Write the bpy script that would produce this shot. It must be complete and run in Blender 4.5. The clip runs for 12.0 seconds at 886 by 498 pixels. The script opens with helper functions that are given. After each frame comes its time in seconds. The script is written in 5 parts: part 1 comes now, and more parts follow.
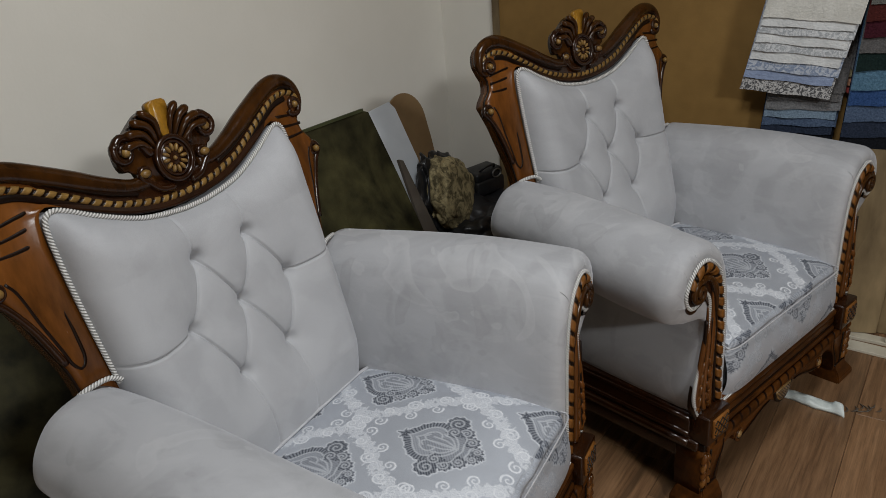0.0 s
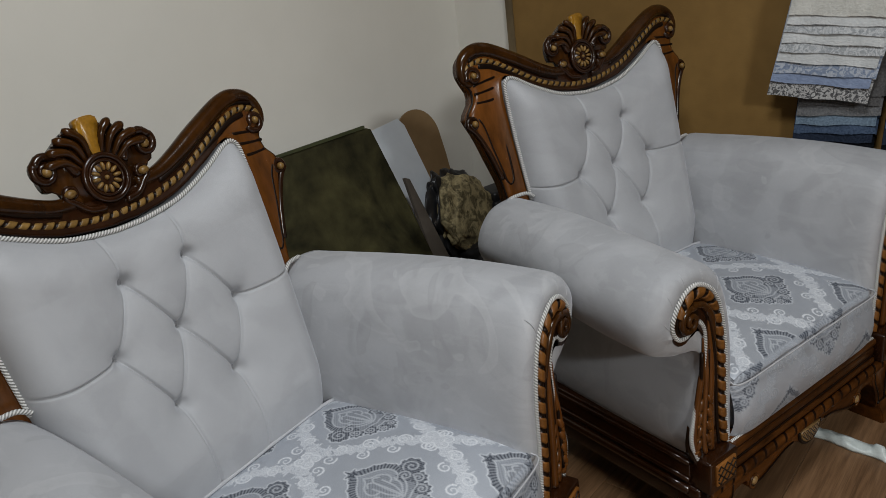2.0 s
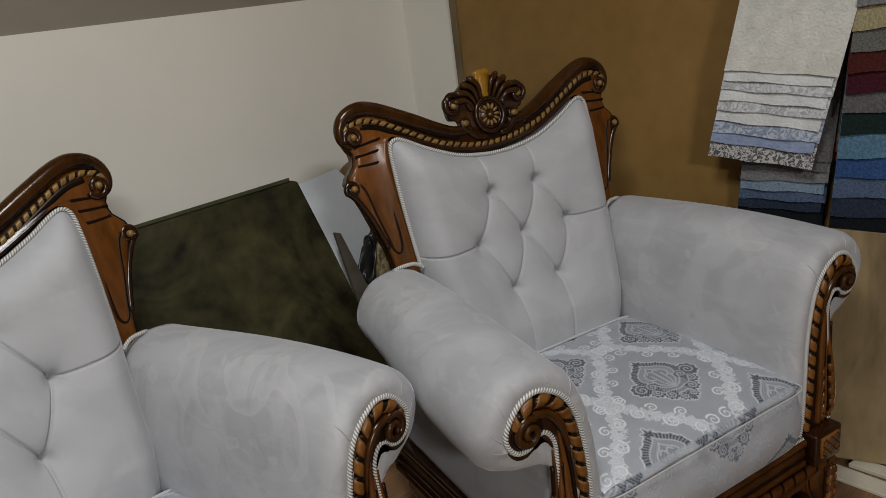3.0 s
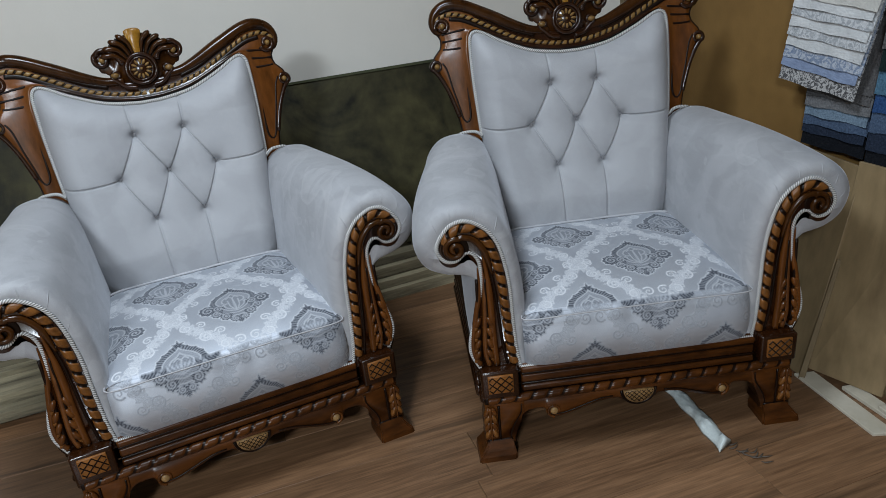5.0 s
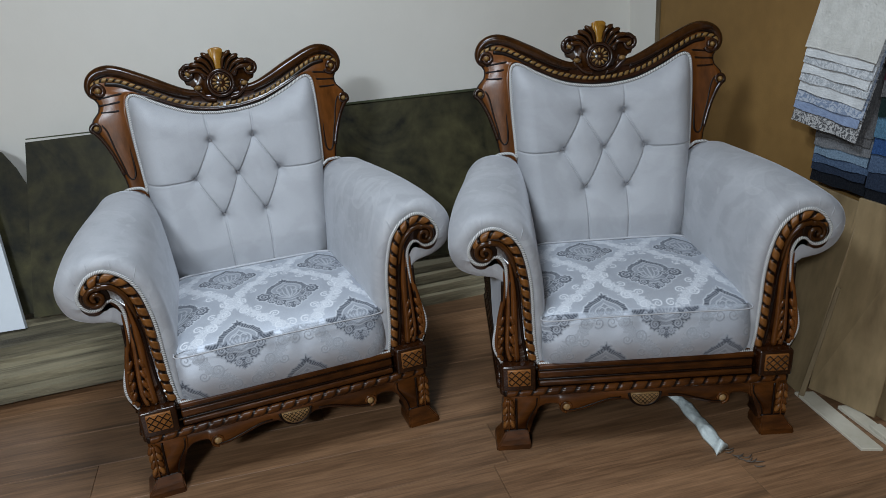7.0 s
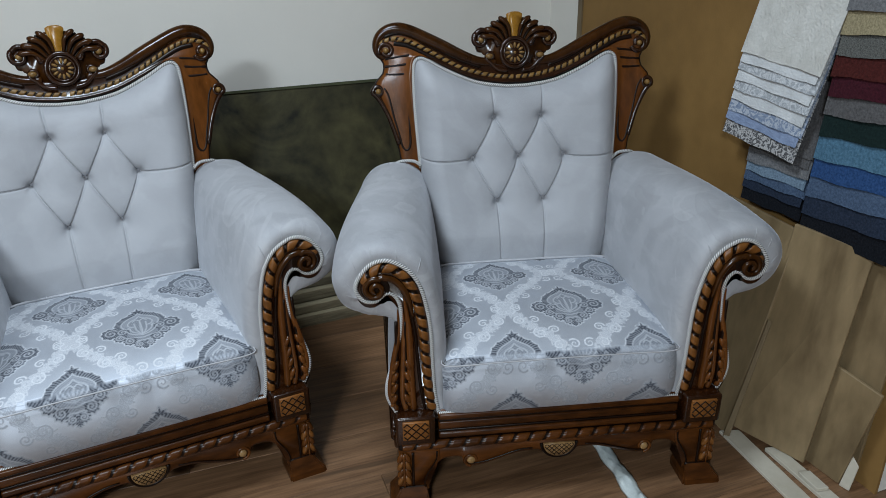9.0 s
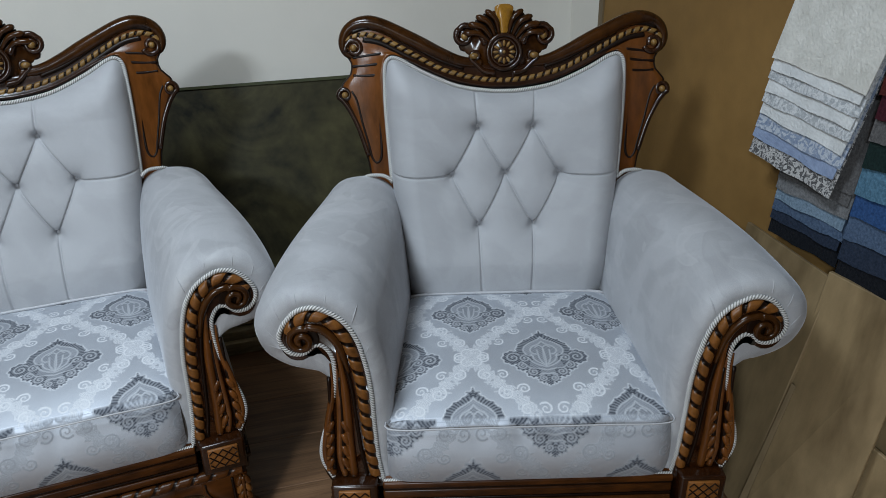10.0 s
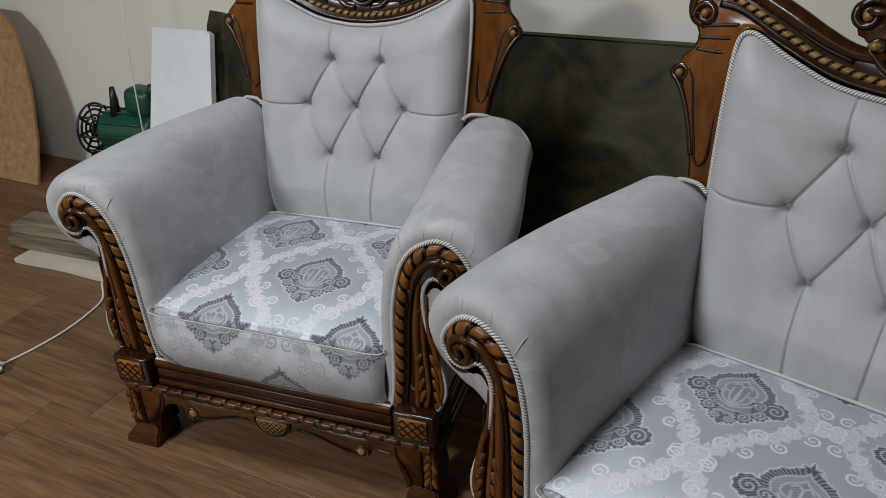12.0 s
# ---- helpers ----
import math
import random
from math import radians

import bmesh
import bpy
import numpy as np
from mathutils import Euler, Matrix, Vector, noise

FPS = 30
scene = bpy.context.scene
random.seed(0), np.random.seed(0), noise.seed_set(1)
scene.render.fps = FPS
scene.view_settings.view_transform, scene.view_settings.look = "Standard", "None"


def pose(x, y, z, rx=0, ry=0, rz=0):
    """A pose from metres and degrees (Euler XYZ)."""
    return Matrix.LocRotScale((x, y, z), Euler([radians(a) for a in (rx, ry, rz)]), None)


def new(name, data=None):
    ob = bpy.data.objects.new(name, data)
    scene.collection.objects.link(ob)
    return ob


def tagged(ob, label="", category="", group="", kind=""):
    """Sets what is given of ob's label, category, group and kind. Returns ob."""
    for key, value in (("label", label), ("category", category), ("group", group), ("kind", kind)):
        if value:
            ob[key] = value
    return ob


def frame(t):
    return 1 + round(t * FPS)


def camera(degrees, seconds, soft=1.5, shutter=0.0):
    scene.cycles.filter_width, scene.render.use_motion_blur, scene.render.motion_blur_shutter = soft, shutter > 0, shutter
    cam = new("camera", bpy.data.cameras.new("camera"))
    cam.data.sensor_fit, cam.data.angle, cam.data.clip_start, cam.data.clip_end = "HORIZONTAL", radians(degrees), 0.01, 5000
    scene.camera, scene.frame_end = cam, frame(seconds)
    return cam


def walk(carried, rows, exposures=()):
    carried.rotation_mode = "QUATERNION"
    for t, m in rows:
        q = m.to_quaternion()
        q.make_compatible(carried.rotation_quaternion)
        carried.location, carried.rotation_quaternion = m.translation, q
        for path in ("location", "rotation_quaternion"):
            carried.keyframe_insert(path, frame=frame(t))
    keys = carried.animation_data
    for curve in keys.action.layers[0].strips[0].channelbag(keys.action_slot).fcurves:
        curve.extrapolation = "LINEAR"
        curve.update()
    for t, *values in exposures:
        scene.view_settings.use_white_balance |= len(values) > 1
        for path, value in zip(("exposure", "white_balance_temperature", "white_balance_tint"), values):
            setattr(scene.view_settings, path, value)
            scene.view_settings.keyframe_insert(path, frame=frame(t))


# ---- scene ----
cam = camera(62.05, 12.0, soft=0.75)
ROWS = [
    (0.0, -1.9266, -0.6297, 1.3566, 66.33, 4.68, -55.22),
    (0.5, -1.8889, -0.6593, 1.3382, 66.36, 5.74, -54.67),
    (1.0, -1.8416, -0.6942, 1.3151, 66.72, 6.10, -52.88),
    (1.5, -1.7975, -0.7288, 1.3093, 67.56, 6.46, -51.43),
    (2.0, -1.6938, -0.7332, 1.2863, 68.46, 7.08, -50.04),
    (2.5, -1.4379, -0.8006, 1.2803, 69.99, 7.43, -48.37),
    (3.0, -1.2831, -0.9211, 1.2891, 70.98, 7.16, -45.46),
    (5.0, -0.9687, -1.7223, 1.3032, 65.78, 5.70, -18.82),
    (5.5, -1.0045, -1.8613, 1.3175, 66.84, 5.01, -16.25),
    (6.0, -1.0319, -1.9289, 1.3300, 67.83, 4.21, -15.28),
    (6.5, -1.0310, -1.9492, 1.3281, 68.35, 3.76, -14.61),
    (6.7, -1.0276, -1.9569, 1.3328, 68.41, 3.74, -14.52),
    (8.5, -0.9516, -1.8276, 1.3246, 66.98, 1.52, -18.80),
    (9.0, -0.8518, -1.6541, 1.3381, 66.19, 0.87, -20.04),
    (9.5, -0.7499, -1.5220, 1.3303, 65.62, 0.80, -19.38),
    (10.0, -0.5464, -1.4300, 1.3388, 64.60, 0.91, -15.25),
    (10.5, -0.3822, -1.3285, 1.3207, 62.93, 1.06, -8.54),
    (11.0, -0.3109, -1.1679, 1.2972, 61.16, 1.58, 1.24),
    (11.5, -0.2642, -1.0675, 1.2969, 61.02, 1.66, 13.45),
    (12.0, -0.1168, -1.0906, 1.2965, 61.50, 1.56, 25.01),
]
EXPOSURES = [(0.0, -0.17, 6650, 10), (0.5, -0.17, 6620, 10), (1.2, -0.18, 6450, 9), (2.0, -0.18, 6520, 9), (3.0, -0.17, 6850, 11), (5.0, 0.08, 5870, 7), (6.5, 0.08, 5840, 7), (8.5, 0.18, 5730, 6), (9.5, 0.12, 5760, 5), (10.5, 0.06, 5960, 6), (11.3, -0.07, 6330, 9), (12.0, -0.03, 6480, 10)]
walk(cam, [(t, pose(x, y, z, rx, ry, rz)) for t, x, y, z, rx, ry, rz in ROWS], EXPOSURES)

# ---- light: ceiling panels of the workshop ----
world = bpy.data.worlds.new("world")
scene.world = world
world.use_nodes = True
world.node_tree.nodes["Background"].inputs[0].default_value = (0.75, 0.86, 1.0, 1)
world.node_tree.nodes["Background"].inputs[1].default_value = 0.02


def panel_light(name, x, y, w, h, watts, colour):
    data = bpy.data.lights.new(name, "AREA")
    data.shape, data.size, data.size_y, data.energy, data.color = "RECTANGLE", w, h, watts, colour
    ob = new(name, data)
    ob.matrix_world = pose(x, y, 2.68)
    return ob


panel_light("ceiling_lamp_light", -1.1, -0.46, 0.55, 0.55, 35, (0.93, 0.97, 1.0))
panel_light("ceiling_lamp_light", -2.5, -3.8, 0.6, 0.6, 205, (0.93, 0.97, 1.0))


# ---- materials ----
def material(name, rough=0.5, metal=0.0, coat=0.0, sheen=0.0):
    m = bpy.data.materials.new(name)
    m.use_nodes = True
    b = m.node_tree.nodes["Principled BSDF"]
    b.inputs["Roughness"].default_value = rough
    b.inputs["Metallic"].default_value = metal
    b.inputs["Coat Weight"].default_value = coat
    b.inputs["Coat Roughness"].default_value = 0.12
    b.inputs["Sheen Weight"].default_value = sheen
    b.inputs["Sheen Roughness"].default_value = 0.45
    return m, m.node_tree.nodes, m.node_tree.links, b


def add(nodes, kind, **values):
    n = nodes.new(kind)
    for k, v in values.items():
        n.inputs[k.replace("_", " ")].default_value = v
    return n


def ramp(nodes, links, source, stops):
    r = nodes.new("ShaderNodeValToRGB")
    e = r.color_ramp.elements
    while len(e) < len(stops):
        e.new(0.5)
    for el, (p, c) in zip(e, stops):
        el.position, el.color = p, (*c, 1)
    links.new(source, r.inputs[0])
    return r.outputs[0]


def coords(nodes, links, scale, kind="Object"):
    t = nodes.new("ShaderNodeTexCoord")
    mp = nodes.new("ShaderNodeMapping")
    mp.inputs["Scale"].default_value = scale
    links.new(t.outputs[kind], mp.inputs["Vector"])
    return mp.outputs[0]


def noise_of(nodes, links, vec, scale, detail=4.0, rough=0.55):
    n = add(nodes, "ShaderNodeTexNoise", Scale=scale, Detail=detail, Roughness=rough)
    links.new(vec, n.inputs["Vector"])
    return n.outputs[0]


def bump(nodes, links, b, height, strength, distance):
    n = add(nodes, "ShaderNodeBump", Strength=strength, Distance=distance)
    links.new(height, n.inputs["Height"])
    links.new(n.outputs[0], b.inputs["Normal"])
    return n


def mix(nodes, links, fac, a, b, mode="MIX"):
    n = nodes.new("ShaderNodeMix")
    n.data_type, n.blend_type = "RGBA", mode
    for socket, v in ((n.inputs[0], fac), (n.inputs[6], a), (n.inputs[7], b)):
        if isinstance(v, (int, float)):
            socket.default_value = v
        elif isinstance(v, tuple):
            socket.default_value = (*v, 1)
        else:
            links.new(v, socket)
    return n.outputs[2]


def simple(name, dark, light, scale=12.0, rough=0.5, bump_scale=0.0, bump_strength=0.2, stretch=(1, 1, 1), metal=0.0, coat=0.0, sheen=0.0, kind="Object", rand=0.0, spec=0.5, edge=(0.3, 0.7), warp=0.0):
    """Two-tone surface: large and fine variation, with fine relief."""
    m, n, l, b = material(name, rough, metal, coat, sheen)
    b.inputs["Specular IOR Level"].default_value = spec
    v = coords(n, l, stretch, kind)
    big, fine = noise_of(n, l, v, scale), noise_of(n, l, v, scale * 7, 6.0)
    if warp:
        big.node.inputs["Distortion"].default_value = warp
    c = ramp(n, l, big, [(edge[0], dark), (edge[1], light)])
    c = mix(n, l, 0.35, c, ramp(n, l, fine, [(0.3, dark), (0.75, light)]))
    if rand:
        info = n.new("ShaderNodeObjectInfo")
        hs = add(n, "ShaderNodeHueSaturation")
        mr = add(n, "ShaderNodeMapRange", From_Min=0.0, From_Max=1.0, To_Min=1 - rand, To_Max=1 + rand)
        l.new(info.outputs["Random"], mr.inputs[0])
        l.new(mr.outputs[0], hs.inputs["Value"])
        l.new(c, hs.inputs["Color"])
        c = hs.outputs[0]
    l.new(c, b.inputs["Base Color"])
    mr = add(n, "ShaderNodeMapRange", To_Min=rough * 0.85, To_Max=min(1.0, rough * 1.2))
    l.new(fine, mr.inputs[0])
    l.new(mr.outputs[0], b.inputs["Roughness"])
    if bump_scale:
        bump(n, l, b, noise_of(n, l, v, bump_scale, 5.0), bump_strength, 0.004)
    return m


WALNUT = simple("varnished_walnut", (0.024, 0.0074, 0.0014), (0.170, 0.056, 0.0095), 11, 0.25, 220, 0.05, (1, 1, 0.22), spec=0.32)
DARKWOOD = simple("dark_varnished_wood", (0.006, 0.002, 0.0007), (0.032, 0.0095, 0.002), 13, 0.2, 220, 0.05, (1, 1, 0.3), spec=0.5)
BASEWOOD = simple("antiqued_brown_wood", (0.017, 0.0052, 0.0010), (0.135, 0.043, 0.0070), 11, 0.30, 220, 0.08, (0.3, 1, 1), spec=0.22, edge=(0.40, 0.72))
ROLL = simple("brown_varnished_wood", (0.008, 0.0028, 0.0007), (0.060, 0.0205, 0.0032), 12, 0.18, 220, 0.06, (1, 1, 0.3), spec=0.32)
GLAZE = simple("dark_glaze", (0.004, 0.0018, 0.001), (0.011, 0.0042, 0.0018), 14, 0.34, 160, 0.05, spec=0.2)
GILT = simple("worn_gilt_wood", (0.075, 0.027, 0.005), (0.23, 0.089, 0.017), 40, 0.36, 200, 0.1, spec=0.35)
AMBER_WOOD = simple("orange_brown_wood", (0.10, 0.036, 0.007), (0.27, 0.105, 0.021), 30, 0.38, 200, 0.1, spec=0.3)
AMBER = simple("amber_gilt", (0.16, 0.07, 0.006), (0.38, 0.19, 0.018), 30, 0.3, 150, 0.1, spec=0.4)
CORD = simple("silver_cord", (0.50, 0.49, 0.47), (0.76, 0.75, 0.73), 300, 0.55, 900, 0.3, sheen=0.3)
# darker cord tone for the grooves: shade between strands put into the colour
CORD_SHADE = simple("shaded_cord", (0.17, 0.165, 0.155), (0.32, 0.31, 0.295), 300, 0.7, 900, 0.3)
GOLD = simple("rubbed_gold", (0.17, 0.095, 0.032), (0.34, 0.21, 0.085), 60, 0.34, 200, 0.1, spec=0.4)
CURL = simple("golden_brown_wood", (0.06, 0.018, 0.0035), (0.15, 0.052, 0.009), 30, 0.34, 200, 0.08)
BOARD = simple("brown_hardboard", (0.185, 0.104, 0.031), (0.270, 0.158, 0.050), 2.6, 0.66, 160, 0.16, spec=0.22)
PAINT = simple("cream_wall_paint", (0.69, 0.660, 0.595), (0.75, 0.720, 0.655), 1.3, 0.6, 90, 0.08)
BAND = simple("taupe_wall_paint", (0.20, 0.175, 0.135), (0.25, 0.22, 0.17), 1.5, 0.7, 90, 0.08)
# grey of the unseen ceiling, kept low so less fill light bounces down
CEIL = simple("ceiling_paint", (0.36, 0.36, 0.35), (0.42, 0.42, 0.41), 1.5, 0.8, 60, 0.05)
VINYL = simple("dark_green_vinyl", (0.005, 0.005, 0.003), (0.090, 0.080, 0.033), 2.6, 0.55, 260, 0.12, spec=0.18, edge=(0.42, 0.78), warp=2.5)
VINYL_EDGE = simple("olive_vinyl_edge", (0.03, 0.035, 0.012), (0.07, 0.075, 0.03), 8, 0.6, 120, 0.1)
FOAM = simple("white_sheet", (0.60, 0.64, 0.69), (0.72, 0.76, 0.80), 3, 0.55, 80, 0.06)
CARD = simple("brown_card", (0.17, 0.10, 0.04), (0.25, 0.155, 0.07), 4, 0.75, 120, 0.1)
TIMBER = simple("rough_timber", (0.045, 0.036, 0.020), (0.33, 0.285, 0.18), 3.5, 0.8, 60, 0.8, (0.5, 6, 6), rand=0.4, edge=(0.34, 0.62))
MDF = simple("pale_fibreboard", (0.085, 0.057, 0.026), (0.250, 0.180, 0.092), 2.2, 0.55, 130, 0.12, (2.4, 2.4, 0.8), rand=0.22, edge=(0.36, 0.66), warp=0.8)
PALE = simple("pale_strip", (0.42, 0.38, 0.29), (0.55, 0.51, 0.42), 8, 0.65, 90, 0.1)
BLACK = simple("black_plastic", (0.008, 0.008, 0.009), (0.022, 0.022, 0.024), 20, 0.35, 200, 0.05)
GREEN = simple("green_enamel", (0.006, 0.045, 0.028), (0.012, 0.085, 0.05), 15, 0.35, 100, 0.05)
STEEL = simple("dull_steel", (0.22, 0.22, 0.22), (0.4, 0.4, 0.4), 30, 0.4, 100, 0.1, metal=0.9)
RED = simple("red_plastic", (0.5, 0.02, 0.015), (0.65, 0.04, 0.03), 10, 0.4)
PLASTIC = simple("crumpled_film", (0.42, 0.46, 0.44), (0.62, 0.66, 0.64), 25, 0.35, 60, 0.5)
FLORAL = simple("old_floral_upholstery", (0.05, 0.038, 0.015), (0.44, 0.36, 0.19), 22, 0.8, 60, 0.6, edge=(0.42, 0.58), warp=1.5)
SACK = simple("orange_sacking", (0.24, 0.13, 0.055), (0.46, 0.28, 0.135), 30, 0.85, 250, 0.7)
GREY_STRIP = simple("grey_wood_strip", (0.07, 0.055, 0.043), (0.12, 0.1, 0.08), 6, 0.7, 90, 0.2)


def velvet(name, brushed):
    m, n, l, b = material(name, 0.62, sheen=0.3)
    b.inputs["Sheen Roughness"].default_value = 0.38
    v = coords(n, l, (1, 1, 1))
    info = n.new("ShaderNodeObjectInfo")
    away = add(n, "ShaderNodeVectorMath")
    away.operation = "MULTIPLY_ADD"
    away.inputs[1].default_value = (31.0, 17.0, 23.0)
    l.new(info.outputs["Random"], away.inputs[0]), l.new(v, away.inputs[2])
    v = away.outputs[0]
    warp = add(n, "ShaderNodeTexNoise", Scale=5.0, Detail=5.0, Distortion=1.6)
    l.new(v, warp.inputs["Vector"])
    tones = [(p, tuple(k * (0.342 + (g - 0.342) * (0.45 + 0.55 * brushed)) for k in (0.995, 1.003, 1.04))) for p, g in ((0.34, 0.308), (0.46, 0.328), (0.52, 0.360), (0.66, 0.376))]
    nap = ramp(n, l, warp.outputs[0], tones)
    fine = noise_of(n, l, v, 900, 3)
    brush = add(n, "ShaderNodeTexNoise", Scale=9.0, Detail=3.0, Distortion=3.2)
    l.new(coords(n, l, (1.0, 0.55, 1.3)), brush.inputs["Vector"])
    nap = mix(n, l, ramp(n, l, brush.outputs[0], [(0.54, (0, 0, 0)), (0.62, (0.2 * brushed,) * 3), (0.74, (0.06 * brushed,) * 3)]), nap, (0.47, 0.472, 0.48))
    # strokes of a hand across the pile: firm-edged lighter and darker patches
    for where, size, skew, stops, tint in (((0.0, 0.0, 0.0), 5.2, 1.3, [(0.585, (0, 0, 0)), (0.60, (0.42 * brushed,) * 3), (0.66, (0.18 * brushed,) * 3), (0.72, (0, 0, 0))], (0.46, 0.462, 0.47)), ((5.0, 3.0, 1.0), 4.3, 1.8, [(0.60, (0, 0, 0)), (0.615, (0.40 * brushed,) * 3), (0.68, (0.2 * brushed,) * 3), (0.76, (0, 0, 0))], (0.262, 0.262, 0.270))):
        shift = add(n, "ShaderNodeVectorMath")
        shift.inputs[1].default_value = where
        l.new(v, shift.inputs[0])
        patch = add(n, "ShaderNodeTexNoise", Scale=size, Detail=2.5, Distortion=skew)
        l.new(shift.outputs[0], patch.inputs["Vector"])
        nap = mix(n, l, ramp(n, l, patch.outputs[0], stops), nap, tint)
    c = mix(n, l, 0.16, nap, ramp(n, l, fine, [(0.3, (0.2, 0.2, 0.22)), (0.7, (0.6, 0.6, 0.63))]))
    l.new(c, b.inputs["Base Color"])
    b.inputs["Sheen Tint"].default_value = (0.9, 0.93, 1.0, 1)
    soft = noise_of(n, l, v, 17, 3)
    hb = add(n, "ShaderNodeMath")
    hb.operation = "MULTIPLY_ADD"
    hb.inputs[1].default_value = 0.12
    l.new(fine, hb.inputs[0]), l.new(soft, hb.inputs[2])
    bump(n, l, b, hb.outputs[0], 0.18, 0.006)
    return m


def brocade():
    """Satin ground with woven dark and pale threads, by the weave pattern and the front's painted shading."""
    m, n, l, b = material("silver_brocade", 0.34, sheen=0.02)
    b.inputs["Specular IOR Level"].default_value = 0.4
    dark = n.new("ShaderNodeAttribute")
    dark.attribute_name = "dark_thread_and_shade"
    pale = n.new("ShaderNodeAttribute")
    pale.attribute_name = "pale_thread"
    v = coords(n, l, (1, 1, 1))
    wav = noise_of(n, l, v, 1100, 2)
    ground = ramp(n, l, noise_of(n, l, v, 9, 3), [(0.3, (0.49, 0.515, 0.565)), (0.7, (0.56, 0.588, 0.640))])
    c = mix(n, l, pale.outputs["Fac"], ground, (0.74, 0.752, 0.77))
    c = mix(n, l, dark.outputs["Fac"], c, (0.026, 0.032, 0.048))
    c = mix(n, l, 0.12, c, ramp(n, l, wav, [(0.35, (0.1, 0.1, 0.1)), (0.65, (0.8, 0.8, 0.8))]), "OVERLAY")
    l.new(c, b.inputs["Base Color"])
    tot = add(n, "ShaderNodeMath")
    tot.operation = "ADD"
    l.new(pale.outputs["Fac"], tot.inputs[0]), l.new(dark.outputs["Fac"], tot.inputs[1])
    # the ground's long satin floats mirror light broadly, the raised threads scatter it
    for socket, least, most in (("Roughness", 0.60, 0.75), ("Metallic", 0.70, 0.0)):
        mr = add(n, "ShaderNodeMapRange", From_Max=0.7, To_Min=least, To_Max=most)
        l.new(tot.outputs[0], mr.inputs[0]), l.new(mr.outputs[0], b.inputs[socket])
    bump(n, l, b, tot.outputs[0], 0.35, 0.0012)
    return m


def laminate():
    m, n, l, b = material("laminate_floor", 0.42)
    v = coords(n, l, (0.7, 11.0, 1.0))
    info = n.new("ShaderNodeObjectInfo")
    shift = add(n, "ShaderNodeVectorMath")
    cmb = n.new("ShaderNodeCombineXYZ")
    mul = add(n, "ShaderNodeMath")
    mul.operation = "MULTIPLY"
    mul.inputs[1].default_value = 37.0
    l.new(info.outputs["Random"], mul.inputs[0])
    for i in range(3):
        l.new(mul.outputs[0], cmb.inputs[i])
    l.new(v, shift.inputs[0]), l.new(cmb.outputs[0], shift.inputs[1])
    g1 = noise_of(n, l, shift.outputs[0], 2.4, 6, 0.6)
    g1.node.inputs["Distortion"].default_value = 0.9
    g2 = noise_of(n, l, shift.outputs[0], 10, 8, 0.66)
    c = ramp(n, l, g1, [(0.30, (0.100, 0.050, 0.022)), (0.5, (0.190, 0.102, 0.049)), (0.70, (0.270, 0.153, 0.078))])
    c = mix(n, l, 0.5, c, ramp(n, l, g2, [(0.38, (0.070, 0.035, 0.016)), (0.62, (0.230, 0.125, 0.062))]))
    pore = add(n, "ShaderNodeTexNoise", Scale=2.2, Detail=4.0, Roughness=0.6)
    pv = add(n, "ShaderNodeVectorMath")
    pv.operation = "MULTIPLY"
    pv.inputs[1].default_value = (6.0, 16.0, 1.0)
    l.new(shift.outputs[0], pv.inputs[0]), l.new(pv.outputs[0], pore.inputs["Vector"])
    c = mix(n, l, ramp(n, l, pore.outputs[0], [(0.50, (0, 0, 0)), (0.64, (0.30, 0.30, 0.30))]), c, (0.050, 0.026, 0.012))
    knot = add(n, "ShaderNodeTexNoise", Scale=1.1, Detail=2.0, Distortion=1.2)
    l.new(shift.outputs[0], knot.inputs["Vector"])
    c = mix(n, l, ramp(n, l, knot.outputs[0], [(0.60, (0, 0, 0)), (0.72, (0.6, 0.6, 0.6))]), c, (0.06, 0.034, 0.017))
    hs = add(n, "ShaderNodeHueSaturation")
    mr = add(n, "ShaderNodeMapRange", To_Min=0.8, To_Max=1.2)
    l.new(info.outputs["Random"], mr.inputs[0]), l.new(mr.outputs[0], hs.inputs["Value"]), l.new(c, hs.inputs["Color"])
    l.new(hs.outputs[0], b.inputs["Base Color"])
    bump(n, l, b, g2, 0.12, 0.002)
    return m


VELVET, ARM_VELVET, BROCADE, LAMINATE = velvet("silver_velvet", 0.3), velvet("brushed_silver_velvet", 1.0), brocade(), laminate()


# ---- building helpers ----
def mesh_of(name, bm, *materials, smooth=True):
    me = bpy.data.meshes.new(name)
    bmesh.ops.recalc_face_normals(bm, faces=bm.faces[:])
    bm.to_mesh(me)
    bm.free()
    for m in materials:
        me.materials.append(m)
    if smooth:
        me.shade_smooth()
    return me


EYES = {"ear_scroll": "scroll_eye", "side_scroll": "scroll_eye", "volute": "volute_eye", "leaf_scroll": "leaf_bud"}
PIECES = {"groove_line", "incised_line", "shell_flute", "rosette_petal", "leaf_lobe", *EYES}


def islands(bm):
    """The bmesh's loose pieces, each as a bmesh of its own."""
    left, out = set(bm.verts), []
    while left:
        todo, got = [left.pop()], []
        while todo:
            v = todo.pop()
            got.append(v)
            for e in v.link_edges:
                w = e.other_vert(v)
                if w in left:
                    left.discard(w)
                    todo.append(w)
        piece = bmesh.new()
        twin = {v: piece.verts.new(v.co) for v in got}
        for f in {f for v in got for f in v.link_faces}:
            piece.faces.new([twin[v] for v in f.verts]).material_index = f.material_index
        out.append(piece)
    return out


